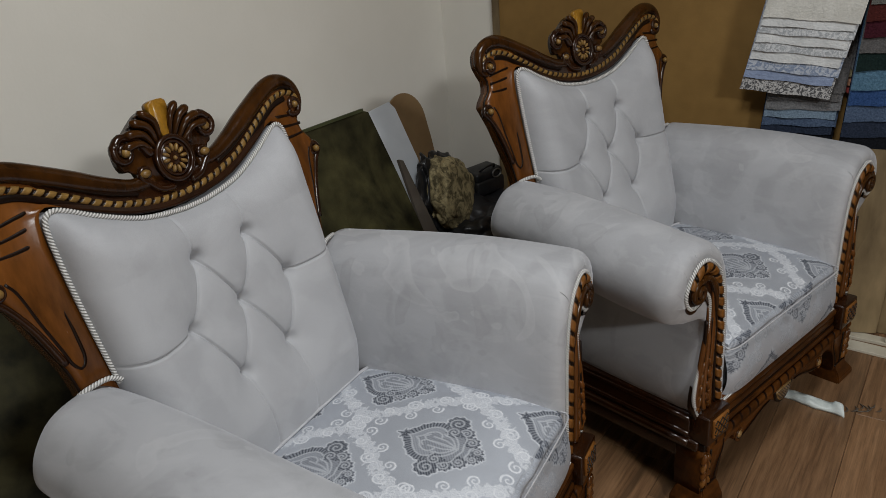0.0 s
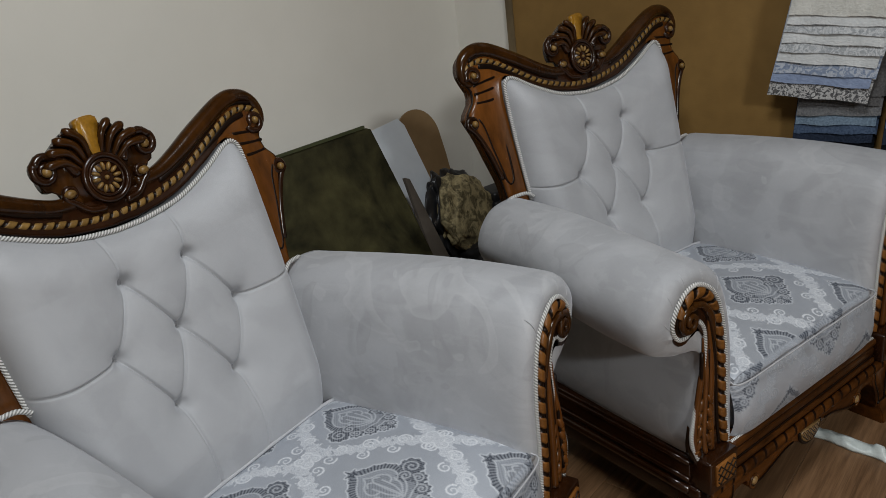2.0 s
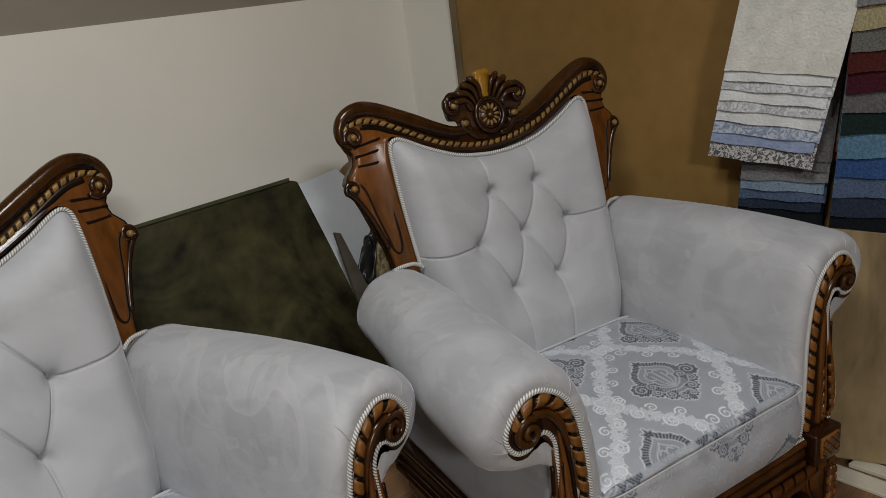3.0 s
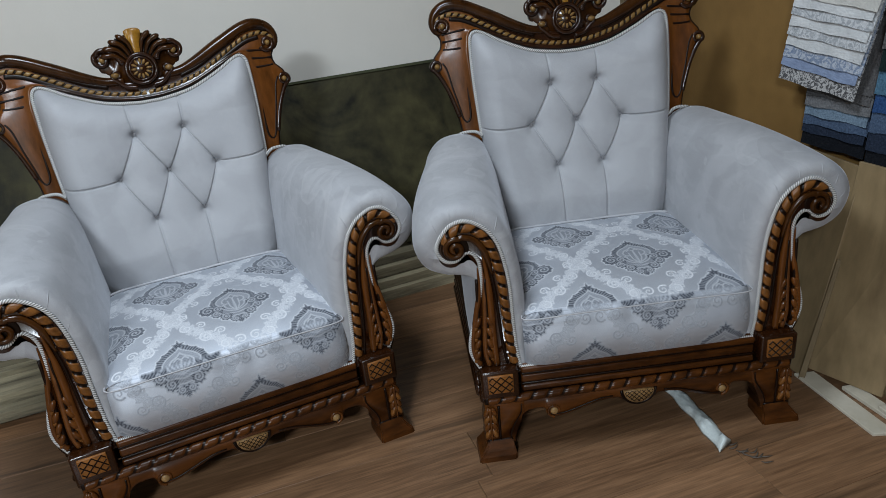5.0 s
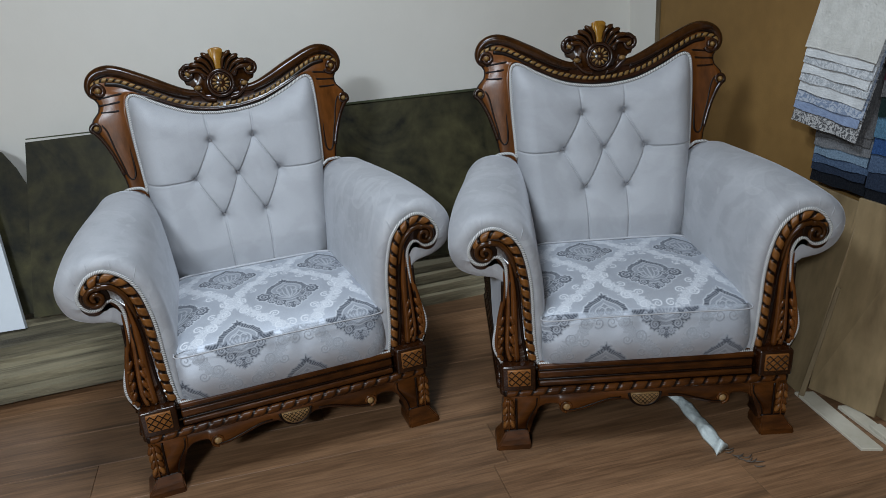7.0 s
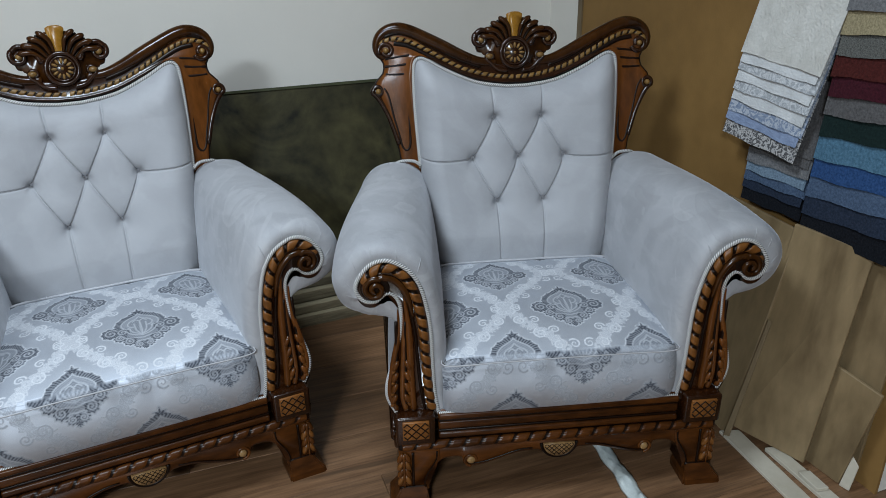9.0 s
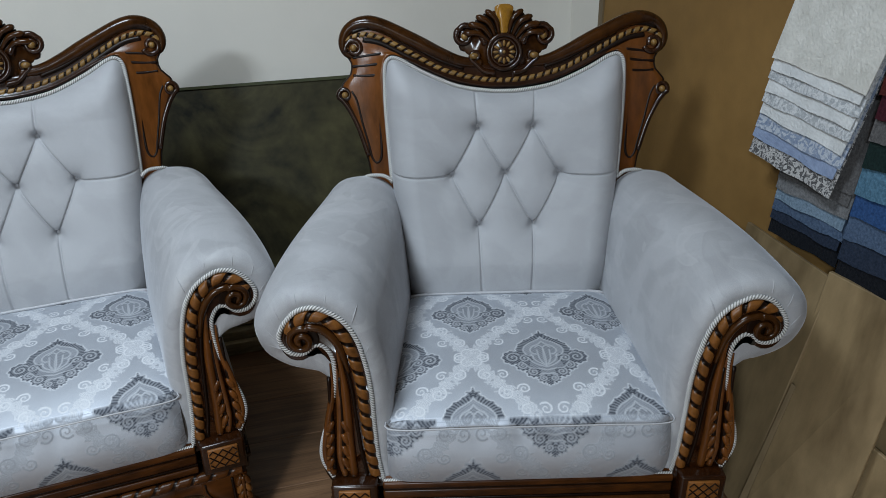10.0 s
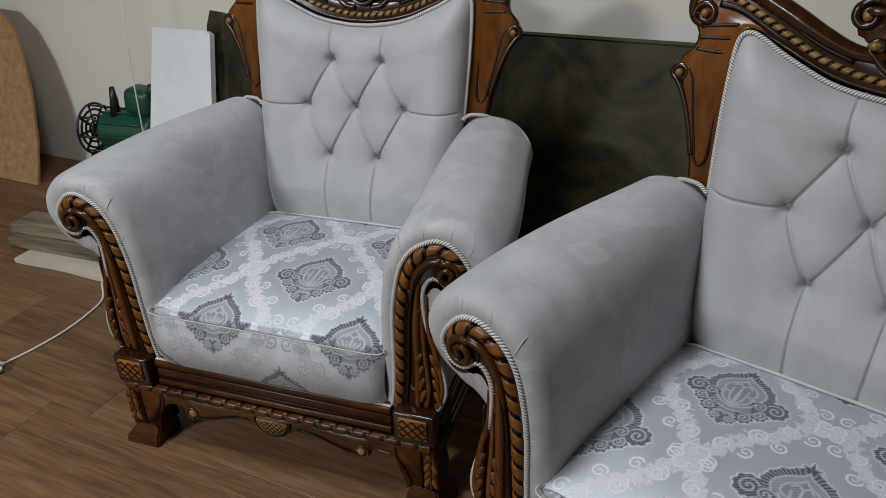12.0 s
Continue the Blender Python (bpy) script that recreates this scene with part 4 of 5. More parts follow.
        leg.parent = base
        bm = bmesh.new()
        post = [(0.400, 0.184), (0.398, 0.150), (0.404, 0.11), (0.402, 0.08), (0.404, 0.062), (0.326, 0.062), (0.330, 0.08), (0.322, 0.105), (0.308, 0.13), (0.300, 0.15), (0.298, 0.184)]
        prism(bm, [(side * u, v) for u, v in post], lambda u, v, d: base_at(u, v, d - 0.06), 0.072, 0.004)
        part("post", bm, BASEWOOD, leg)
        bm = bmesh.new()
        tube(bm, [base_at(side * u, v, 0.012) for u, v in spline([(0.306, 0.176), (0.308, 0.152), (0.318, 0.132), (0.331, 0.108), (0.338, 0.084), (0.337, 0.07)], 20)], 0.0022, 6, (0, -1, 0))
        tube(bm, [base_at(side * u, v, 0.012) for u, v in spline([(0.365, 0.178), (0.366, 0.13), (0.366, 0.076)], 12)], 0.0035, 6, (0, -1, 0))
        tube(bm, [base_at(side * u, 0.074, 0.0125) for u in np.linspace(0.334, 0.402, 8)], 0.0035, 6, (0, -1, 0))
        part("groove_line", bm, GLAZE, leg)
        bm = bmesh.new()
        ringv = []
        for (x0, x1, y0, y1, z) in ((0.335, 0.398, -0.40, -0.335, 0.076), (0.333, 0.402, -0.405, -0.333, 0.066), (0.330, 0.412, -0.412, -0.330, 0.052), (0.328, 0.424, -0.418, -0.327, 0.038), (0.328, 0.427, -0.419, -0.327, 0.0223)):
            ringv.append([bm.verts.new((side * a, b, z)) for a, b in ((x0, y0), (x1, y0), (x1, y1), (x0, y1))])
        for r, s in zip(ringv, ringv[1:]):
            for k in range(4):
                bm.faces.new((r[k], r[(k + 1) % 4], s[(k + 1) % 4], s[k]))
        bm.faces.new(ringv[0]), bm.faces.new(ringv[-1])
        bmesh.ops.bevel(bm, geom=[e for e in bm.edges if abs(e.verts[0].co.z - e.verts[1].co.z) > 0.004], offset=0.004, segments=2, affect="EDGES")
        part("foot", bm, BASEWOOD, leg, smooth=False)
        bm = bmesh.new()
        for k in range(4):
            z = 0.165 - 0.022 * k
            for s2 in (-1, 1):
                ball(bm, (side * (0.388 + s2 * 0.0085), -0.399, z), 0.0165, (0.45, 0.5, 1.0), Matrix.Rotation(math.radians(side * s2 * -22), 4, "Y"), 8, slot=k % 2)
        tube(bm, [(side * 0.388, -0.403, z) for z in np.linspace(0.178, 0.078, 12)], lambda t: 0.005 * (1 - 0.6 * t), 7, (0, -1, 0))
        part("acanthus_leaf", bm, (WALNUT, GILT), leg)
        # plain rear leg
        bm = bmesh.new()
        box(bm, (0.05, 0.055, 0.24), pose(side * 0.36, 0.215, 0.141), 0.006)
        part("rear_leg", bm, WALNUT, base)
    bm = bmesh.new()
    half = [(0.0, 0.130), (0.020, 0.132), (0.045, 0.145), (0.055, 0.150), (0.10, 0.148), (0.15, 0.133), (0.19, 0.121), (0.222, 0.119), (0.240, 0.130), (0.243, 0.145), (0.26, 0.150), (0.29, 0.146), (0.306, 0.132)]
    low = spline([(-x, z) for x, z in half[::-1]] + half[1:], 90)
    up_row = [(x, 0.184) for x in low[:, 0]]
    a = [[bm.verts.new(base_at(u, v, d)) for u, v in row] for row, d in ((low, -0.03), (low, 0.004), ([(u, v + 0.006) for u, v in low], 0.008), (up_row, 0.008), (up_row, -0.03))]
    for r, s in zip(a, a[1:] + a[:1]):
        for k in range(len(low) - 1):
            bm.faces.new((r[k], r[k + 1], s[k + 1], s[k]))
    bm.faces.new([r[0] for r in a]), bm.faces.new([r[-1] for r in a])
    part("apron", bm, BASEWOOD, base)
    bm = bmesh.new()
    line_tube(bm, [(u, v + 0.010) for u, v in low if abs(u) > 0.06 and abs(u) < 0.235 and u > 0], base_at, 0.002, 0.009)
    line_tube(bm, [(u, v + 0.010) for u, v in low if abs(u) > 0.06 and abs(u) < 0.235 and u < 0], base_at, 0.002, 0.009)
    part("groove_line", bm, GLAZE, base)
    for side in (-1, 1):
        bm = bmesh.new()
        ball(bm, base_at(side * 0.221, 0.139, 0.009), 0.0105, (1, 0.5, 1))
        part("stud", bm, GOLD, base, "pale gilt stud")
        bm = bmesh.new()
        line_tube(bm, spiral(side * 0.221, 0.139, 0.018, 0.012, -90, side * 0.8, 24), base_at, 0.004, 0.008)
        part("apron_curl", bm, WALNUT, base)
    bm = bmesh.new()
    oval = [(0.040 * math.cos(t), 0.172 + 0.038 * math.sin(t)) for t in np.linspace(math.pi, 2 * math.pi, 24)]
    prism(bm, oval, base_at, 0.014, 0.003)
    medal = part("centre_tile", bm, GOLD, base, "cross-hatched gilt half oval")
    bm = bmesh.new()
    for s2 in (-1, 1):
        for k in range(-5, 6):
            pts = np.array([(k * 0.0125 + s2 * t * 0.03, 0.152 + t * 0.03) for t in np.linspace(-1, 1, 40)])
            pts = pts[(pts[:, 1] < 0.171) & ((pts[:, 0] / 0.038) ** 2 + ((pts[:, 1] - 0.172) / 0.036) ** 2 < 1)]
            if len(pts) > 2:
                tube(bm, [base_at(u, v, 0.0135) for u, v in pts], 0.0013, 6, (0, -1, 0))
    line_tube(bm, [(u * 1.12, 0.172 + (v - 0.172) * 1.12) for u, v in oval], base_at, 0.004, 0.009)
    part("groove_line", bm, GLAZE, medal)
    # rear rail and hidden deck, which close the base
    bm = bmesh.new()
    box(bm, (0.74, 0.04, 0.16), pose(0, 0.20, 0.235), 0.004)
    box(bm, (0.70, 0.56, 0.02), pose(0, -0.08, 0.225))
    part("deck", bm, GLAZE, base)
    return chair


PALE_CLOTH = simple("pale_satin_welt", (0.36, 0.36, 0.375), (0.46, 0.46, 0.475), 40, 0.4, 300, 0.1)
# button velvet, darkened in colour for the shade inside the tufts
BUTTON = simple("shaded_velvet", (0.20, 0.205, 0.22), (0.33, 0.335, 0.35), 200, 0.7, 500, 0.3, sheen=0.3)
GILT_PALE = simple("dull_pale_gilt", (0.105, 0.054, 0.012), (0.27, 0.155, 0.042), 60, 0.36, 200, 0.1, spec=0.4)
chair_b = armchair()
tagged(chair_b, "carved walnut armchair with silver velvet, standing beside the brown board wall", "armchair", "pair of armchairs")
chair_b.matrix_world = pose(0, 0, 0, 0, 0, -14)
chair_a = armchair(1)
chair_a.matrix_world = pose(-1.093, 0.267, 0, 0, 0, 6.62)
tagged(chair_a, "carved walnut armchair with silver velvet, standing before the dark leaning panel", "armchair", "pair of armchairs")


# ---- setting ----
def slab(name, size, m, mat, label, category, kind="structure"):
    bm = bmesh.new()
    box(bm, size, m)
    ob = new(name, mesh_of(name, bm, mat, smooth=False))
    return tagged(ob, label, category, kind=kind)


XR = 2.4
XL, YF, WX, WY, HT = -5.0, -4.6, 0.66, 1.21, 2.72
slab("wall_north", (XR - XL + 0.2, 0.12, 1.33), pose((XR + XL) / 2, WY + 0.06, 0.665), PAINT, "cream painted wall, slightly scuffed", "wall")
slab("wall_north_upper", (XR - XL + 0.2, 0.10, HT - 1.33), pose((XR + XL) / 2, WY + 0.055, (HT + 1.33) / 2), BAND, "taupe painted upper part of the wall", "wall")
slab("wall_east", (0.10, WY + 0.65, HT), pose(WX + 0.054, (WY - 0.65) / 2, HT / 2), PAINT, "cream painted wall behind the brown board", "wall")
# Unseen walls, assumed; dark taupe here cuts the light they bounce back.
slab("wall_east_far", (0.12, WY - YF, HT), pose(2.46, (WY + YF) / 2, HT / 2), BAND, "unseen far wall, dark taupe to cut bounced light", "wall")
slab("wall_west", (0.12, WY - YF, HT), pose(XL - 0.06, (WY + YF) / 2, HT / 2), BAND, "unseen wall, dark taupe to cut bounced light", "wall")
slab("wall_south", (XR - XL + 0.2, 0.12, HT), pose((XR + XL) / 2, YF - 0.06, HT / 2), BAND, "unseen wall, dark taupe to cut bounced light", "wall")
slab("ceiling", (XR - XL + 0.2, WY - YF + 0.2, 0.1), pose((XR + XL) / 2, (WY + YF) / 2, HT + 0.05), CEIL, "unseen ceiling, greyed to bounce less light", "ceiling")
slab("board_wall", (0.008, 0.926 + 0.655, 1.9), pose(WX - 0.002, (0.926 - 0.655) / 2, 0.95), BOARD, "brown hardboard sheet fixed over the wall", "wall panel")
slab("trim", (0.012, 0.03, 1.9), pose(WX - 0.006, 0.941, 0.95), MDF, "thin brown wooden edge strip", "trim")


def leaning(name, outline, y0, z0, y1, z1, thick, mat, label, category, edge=None):
    """A sheet leaning on the back wall; outline in (x, height along the sheet)."""
    length = math.hypot(y1 - y0, z1 - z0)
    ty, tz = (y1 - y0) / length, (z1 - z0) / length
    bm = bmesh.new()
    prism(bm, outline, lambda u, v, d: Vector((u, y0 + ty * v - tz * d, z0 + tz * v + ty * d)), thick)
    ob = new(name, mesh_of(name, bm, mat, smooth=False))
    return tagged(ob, label, category)


def laminate_floor():
    """Floor of staggered boards along the back wall, with fine open joints."""
    floor = slab("floor", (XR - XL + 0.2, WY - YF + 0.2, 0.05), pose((XR + XL) / 2, (WY + YF) / 2, -0.034), GLAZE, "brown wood laminate floor", "floor")
    width, length, gap = 0.192, 1.285, 0.0008
    bm = bmesh.new()
    box(bm, (length - gap, width - gap, 0.009), Matrix.Translation((0, 0, -0.0045)), 0.0008, 1)
    me = mesh_of("floor_board", bm, LAMINATE, smooth=False)
    rng = random.Random(4)
    y = WY - width / 2
    while y > YF:
        x = XR + rng.uniform(0, 1.2)
        while x > XL:
            a, b = max(XL, x - length), min(XR, x)
            if b - a > 0.05:
                ob = new("floor_board", me)
                ob.matrix_world = Matrix.Translation(((a + b) / 2, y, 0)) @ Matrix.Diagonal(((b - a) / length, 1, 1, 1))
                ob.parent = floor
            x -= length
        y -= width
    return floor


# ---- sheets and boards stored against the back wall ----
vinyl = leaning("vinyl_sheet", [(-1.96, 0), (0.055, 0), (0.01, 0.42), (-0.022, 0.655), (-0.04, 0.664), (-0.7, 0.672), (-1.3, 0.664), (-1.885, 0.655)], 0.865, 0.165, 1.075, 0.795, 0.006, VINYL, "dark green vinyl covered sheet leaning on the wall", "vinyl sheet")
edging = leaning("edge_strip", [(-1.88, 0), (-0.05, 0), (-0.05, 0.010), (-1.88, 0.004)], 1.0735, 0.797, 1.0745, 0.807, 0.010, VINYL_EDGE, "olive cloth edge", "")
edging.parent = vinyl
leaning("vinyl_offcut", [(-2.14, 0), (-1.90, 0), (-1.90, 0.46), (-1.935, 0.55), (-1.975, 0.615), (-2.03, 0.650), (-2.10, 0.655), (-2.112, 0.60), (-2.09, 0.3)], 0.90, 0.17, 1.09, 0.79, 0.004, VINYL, "curled dark vinyl offcut beside the panel", "offcut")
leaning("white_sheet", [(-0.5, 0), (0.325, 0), (0.222, 0.665), (0.20, 0.695), (-0.5, 0.64)], 0.965, 0.10, 1.165, 0.765, 0.010, FOAM, "pale blue-white sheet leaning behind the panel", "sheet")
leaning("foam_sheet", [(-2.305, 0), (-1.98, 0), (-2.042, 0.612), (-2.062, 0.622), (-2.318, 0.618)], 0.83, 0.145, 1.02, 0.705, 0.025, FOAM, "tall pale blue foam sheet leaning on the wall", "sheet")
leaning("grey_strip", [(0.03, 0.0), (0.115, 0.0), (0.066, 0.36), (0.045, 0.37)], 0.90, 0.25, 1.02, 0.60, 0.012, GREY_STRIP, "thin grey wooden strip behind the panel", "strip")
arch = [(0.02, 0), (0.53, 0), (0.485, 0.20), (0.48, 0.24), (0.43, 0.26), (0.43, 0.40), (0.425, 0.48)] + [(0.305 + 0.12 * math.cos(a), 0.485 + 0.12 * math.sin(a)) for a in np.linspace(0.1, math.pi * 0.75, 14)] + [(0.02, 0.58)]
leaning("card_pattern", arch, 1.075, 0.18, 1.19, 0.78, 0.006, CARD, "brown card pattern with a rounded top", "pattern")
leaning("wood_sheet", [(-4.1, 0.0), (-3.12, 0.0), (-3.10, 0.2), (-3.115, 0.42), (-3.15, 0.58), (-3.21, 0.70), (-3.30, 0.77), (-4.1, 0.80)], 0.92, 0.0, 1.10, 0.78, 0.012, SACK, "orange-brown sacking sheet leaning on the wall", "sheet")


def timber(x0, x1, y, z, w, h, yaw, mat=None):
    """A rough sawn plank, slightly bowed."""
    n = 14
    bm = bmesh.new()
    rows = []
    for i in range(n + 1):
        t = i / n
        x = (t - 0.5) * (x1 - x0)
        wob = 0.003 * math.sin(7 * t + 40 * y + 9 * z)
        rows.append([bm.verts.new((x, a * w / 2 + wob, b * h / 2 + 0.5 * wob)) for a, b in ((-1, -1), (1, -1), (1, 1), (-1, 1))])
    for r, s in zip(rows, rows[1:]):
        for k in range(4):
            bm.faces.new((r[k], r[(k + 1) % 4], s[(k + 1) % 4], s[k]))
    bm.faces.new(rows[0]), bm.faces.new(rows[-1])
    bmesh.ops.bevel(bm, geom=[e for e in bm.edges if abs(e.verts[0].co.x - e.verts[1].co.x) > 0.02], offset=0.003, segments=1, affect="EDGES")
    ob = new("timber_plank", mesh_of("timber_plank", bm, mat or TIMBER, smooth=False))
    ob.matrix_world = pose((x0 + x1) / 2, y, z + h / 2, 0, 0, yaw)
    return tagged(ob, "rough sawn pale timber plank in a low stack", "plank", "stack of planks")


for spec in ((-2.64, 0.15, 0.735, 0.0, 0.14, 0.042, 5), (-2.5, 0.25, 0.90, 0.0, 0.15, 0.042, 5), (-2.62, 0.10, 0.76, 0.044, 0.13, 0.03, 4.4), (-2.45, 0.2, 0.915, 0.044, 0.14, 0.034, 5.2),
             (-2.58, 0.05, 0.79, 0.077, 0.15, 0.036, 4.8), (-2.6, 0.12, 0.825, 0.115, 0.15, 0.028, 4.2), (-2.35, 0.1, 0.94, 0.08, 0.10, 0.06, 4.5), (-2.58, -2.08, 0.435, 0.0, 0.10, 0.020, 3, PALE), (-2.68, -1.5, 0.545, 0.024, 0.13, 0.034, 5), (-2.70, -1.5, 0.585, 0.060, 0.12, 0.036, 5.5)):
    timber(*spec)


def blob(name, centre, radii, mat, label, category, power=0.6, rough=0.0, seed=1):
    """A soft stuffed shape: rounded box swollen and creased by noise."""
    bm = bmesh.new()
    bmesh.ops.create_icosphere(bm, subdivisions=5, radius=1)
    for v in bm.verts:
        c = v.co.copy()
        q = Vector([math.copysign(abs(a) ** power, a) for a in c])
        q *= 1 + rough * noise.noise(c * 2.2 + Vector((seed, 0, 0))) + 0.4 * rough * noise.noise(c * 6 + Vector((seed, 3, 0)))
        v.co = Vector((q.x * radii[0], q.y * radii[1], q.z * radii[2]))
    ob = new(name, mesh_of(name, bm, mat))
    ob.matrix_world = Matrix.Translation(centre)
    return tagged(ob, label, category)


pile = blob("black_bag", (0.42, 0.93, 0.16), (0.24, 0.16, 0.16), BLACK, "crumpled black bag on the floor behind the chair", "bag", 0.7, 0.3, 2)
cushion = blob("old_cushion", (0.29, 0.98, 0.395), (0.175, 0.055, 0.145), FLORAL, "old olive floral cushion with a dark frayed edge", "cushion", 0.75, 0.16, 5)
cushion.matrix_world = pose(0.315, 0.98, 0.38, -14, 28, 8)
fringe = blob("cushion_back", (0, 0.035, 0.008), (0.188, 0.03, 0.16), BLACK, "dark frayed backing", "", 0.75, 0.3, 8)
fringe.parent = cushion
for key in ("category",):
    if key in fringe:
        del fringe[key]


def tool_case():
    case = thing("tool_case", "glossy black plastic tool case on the black bag", "tool case", pose(0.56, 0.99, 0.315, 0, 0, -12) @ Matrix.Scale(0.85, 4))
    bm = bmesh.new()
    box(bm, (0.19, 0.12, 0.075), pose(0, 0, 0.0375), 0.012, 3)
    part("case_body", bm, BLACK, case)
    bm = bmesh.new()
    box(bm, (0.185, 0.115, 0.05), pose(0, 0.004, 0.098, 6), 0.016, 3)
    lid = part("lid", bm, BLACK, case)
    bm = bmesh.new()
    tube(bm, [(0.04 + 0.028 * math.cos(a), -0.058, 0.095 + 0.02 * math.sin(a)) for a in np.linspace(0, 2 * math.pi, 25)], 0.004, 8, (0, 1, 0), caps=False)
    part("dial_ring", bm, STEEL, lid)
    bm = bmesh.new()
    tube(bm, spline([(-0.05, -0.03, 0.12), (-0.03, -0.05, 0.14), (0.03, -0.05, 0.14), (0.05, -0.03, 0.12)], 20), 0.006, 8)
    part("carry_handle", bm, BLACK, lid)


tool_case()


def compressor():
    """Small green compressor with a slatted fan guard, lying behind the planks."""
    unit = thing("air_compressor", "green enamel air compressor with black fan guard", "compressor", pose(-2.60, 1.0, 0.0, 0, 0, 10))
    bm = bmesh.new()
    tube(bm, [(-0.06, 0, 0.30), (-0.05, 0, 0.30), (0.15, 0, 0.30), (0.17, 0, 0.30), (0.18, 0, 0.30)], lambda t: 0.082 if t < 0.8 else 0.06, 28, (0, 0, 1))
    motor = part("motor_housing", bm, GREEN, unit)
    for k in range(10):
        a = 2 * math.pi * k / 10
        bm = bmesh.new()
        box(bm, (0.20, 0.006, 0.012), pose(0.05, 0.088 * math.cos(a), 0.30 + 0.088 * math.sin(a), math.degrees(a) - 90), 0.002)
        part("cooling_fin", bm, GREEN, motor)
    bm = bmesh.new()
    box(bm, (0.12, 0.11, 0.11), pose(0.13, 0, 0.435, 0, 8, 0), 0.03, 4)
    part("cylinder_head", bm, GREEN, unit)
    for x, z, h in ((0.0, 0.37, 0.12), (0.185, 0.45, 0.06)):
        bm = bmesh.new()
        tube(bm, [(x, -0.02, z), (x + 0.01, -0.02, z + h * 0.6), (x + 0.012, -0.02, z + h)], lambda t: 0.022 - 0.012 * t, 12, (1, 0, 0))
        part("valve", bm, BLACK, unit)
    guard = thing("fan_guard", "", "")
    guard.parent = unit
    for r in (0.03, 0.055, 0.08, 0.105):
        bm = bmesh.new()
        tube(bm, [(-0.135, r * math.cos(a), 0.30 + r * math.sin(a)) for a in np.linspace(0, 2 * math.pi, 33)], 0.005, 6, (1, 0, 0), caps=False)
        part("guard_ring", bm, BLACK, guard)
    for k in range(8):
        a = math.pi * k / 4
        bm = bmesh.new()
        tube(bm, [(-0.135, 0, 0.30), (-0.14, 0.10 * math.cos(a), 0.30 + 0.10 * math.sin(a)), (-0.06, 0.10 * math.cos(a), 0.30 + 0.10 * math.sin(a))], 0.006, 6, (0.3, 0.2, 1))
        part("guard_spoke", bm, BLACK, guard)
    bm = bmesh.new()
    tube(bm, [(-0.16, 0, 0.12), (-0.14, 0, 0.12), (0.18, 0, 0.12), (0.20, 0, 0.12)], lambda t: 0.10 if 0.2 < t < 0.8 else 0.07, 24, (0, 0, 1))
    tank = part("air_tank", bm, BLACK, unit)
    for x in (-0.1, 0.14):
        bm = bmesh.new()
        box(bm, (0.03, 0.16, 0.05), pose(x, 0, 0.025), 0.004)
        part("tank_foot", bm, BLACK, unit)
    bm = bmesh.new()
    tube(bm, [(0.20, -0.13, 0.20), (0.20, -0.13, 0.34), (0.205, -0.12, 0.62), (0.19, -0.02, 1.15)], 0.0030, 6, (1, 0, 0))
    part("power_cord", bm, CORD, unit, "thin white hanging cord")


compressor()
bm = bmesh.new()
box(bm, (0.10, 0.06, 0.12), pose(0, 0, 0.06), 0.008, 2)
ob = new("red_crate", mesh_of("red_crate", bm, RED))
ob.matrix_world = pose(-3.44, 0.80, 0)
tagged(ob, "small red plastic crate on the floor", "crate")

# thin cord and scraps on the floor
bm = bmesh.new()
tube(bm, spline([(-2.055, -0.09, 0.006), (-2.036, 0.01, 0.004), (-2.027, 0.12, 0.004), (-2.038, 0.22, 0.004), (-2.066, 0.305, 0.004), (-2.15, 0.38, 0.004)], 60), 0.0035, 8)
ob = new("floor_cord", mesh_of("floor_cord", bm, CORD))
tagged(ob, "thin cream cord lying on the floor", "cord")
blob("paper_scrap", (-2.06, -0.115, 0.012), (0.035, 0.03, 0.014), PLASTIC, "crumpled pale paper scrap on the floor", "scrap", 0.7, 0.5, 3)


def film_strip():
    """Crumpled strip of clear film lying under the front of the chair."""
    bm = bmesh.new()
    n, m = 36, 8
    rows = []
    for i in range(n + 1):
        t = i / n
        row = []
        for j in range(m + 1):
            s = j / m - 0.5
            w = 0.046 * (0.72 + 0.36 * t) + 0.006 * math.sin(19 * t)
            z = 0.006 + 0.012 * abs(noise.noise(Vector((t * 9, s * 4, 1)))) + 0.010 * (1 - (2 * s) ** 2) + (0.012 if t > 0.93 else 0) * (1 - abs(2 * s))
            row.append(bm.verts.new((0.105 - 0.018 * t + 0.005 * math.sin(4 * t) + s * w, -0.15 - 0.335 * t + s * 0.02, z)))
        rows.append(row)
    for r, s in zip(rows, rows[1:]):
        for j in range(m):
            bm.faces.new((r[j], r[j + 1], s[j + 1], s[j]))
    got = bmesh.ops.extrude_face_region(bm, geom=bm.faces[:])
    for v in got["geom"]:
        if isinstance(v, bmesh.types.BMVert):
            v.co.z = 0.001
    ob = new("film_strip", mesh_of("film_strip", bm, PLASTIC))
    tagged(ob, "crumpled strip of pale clear film on the floor", "film strip")


film_strip()


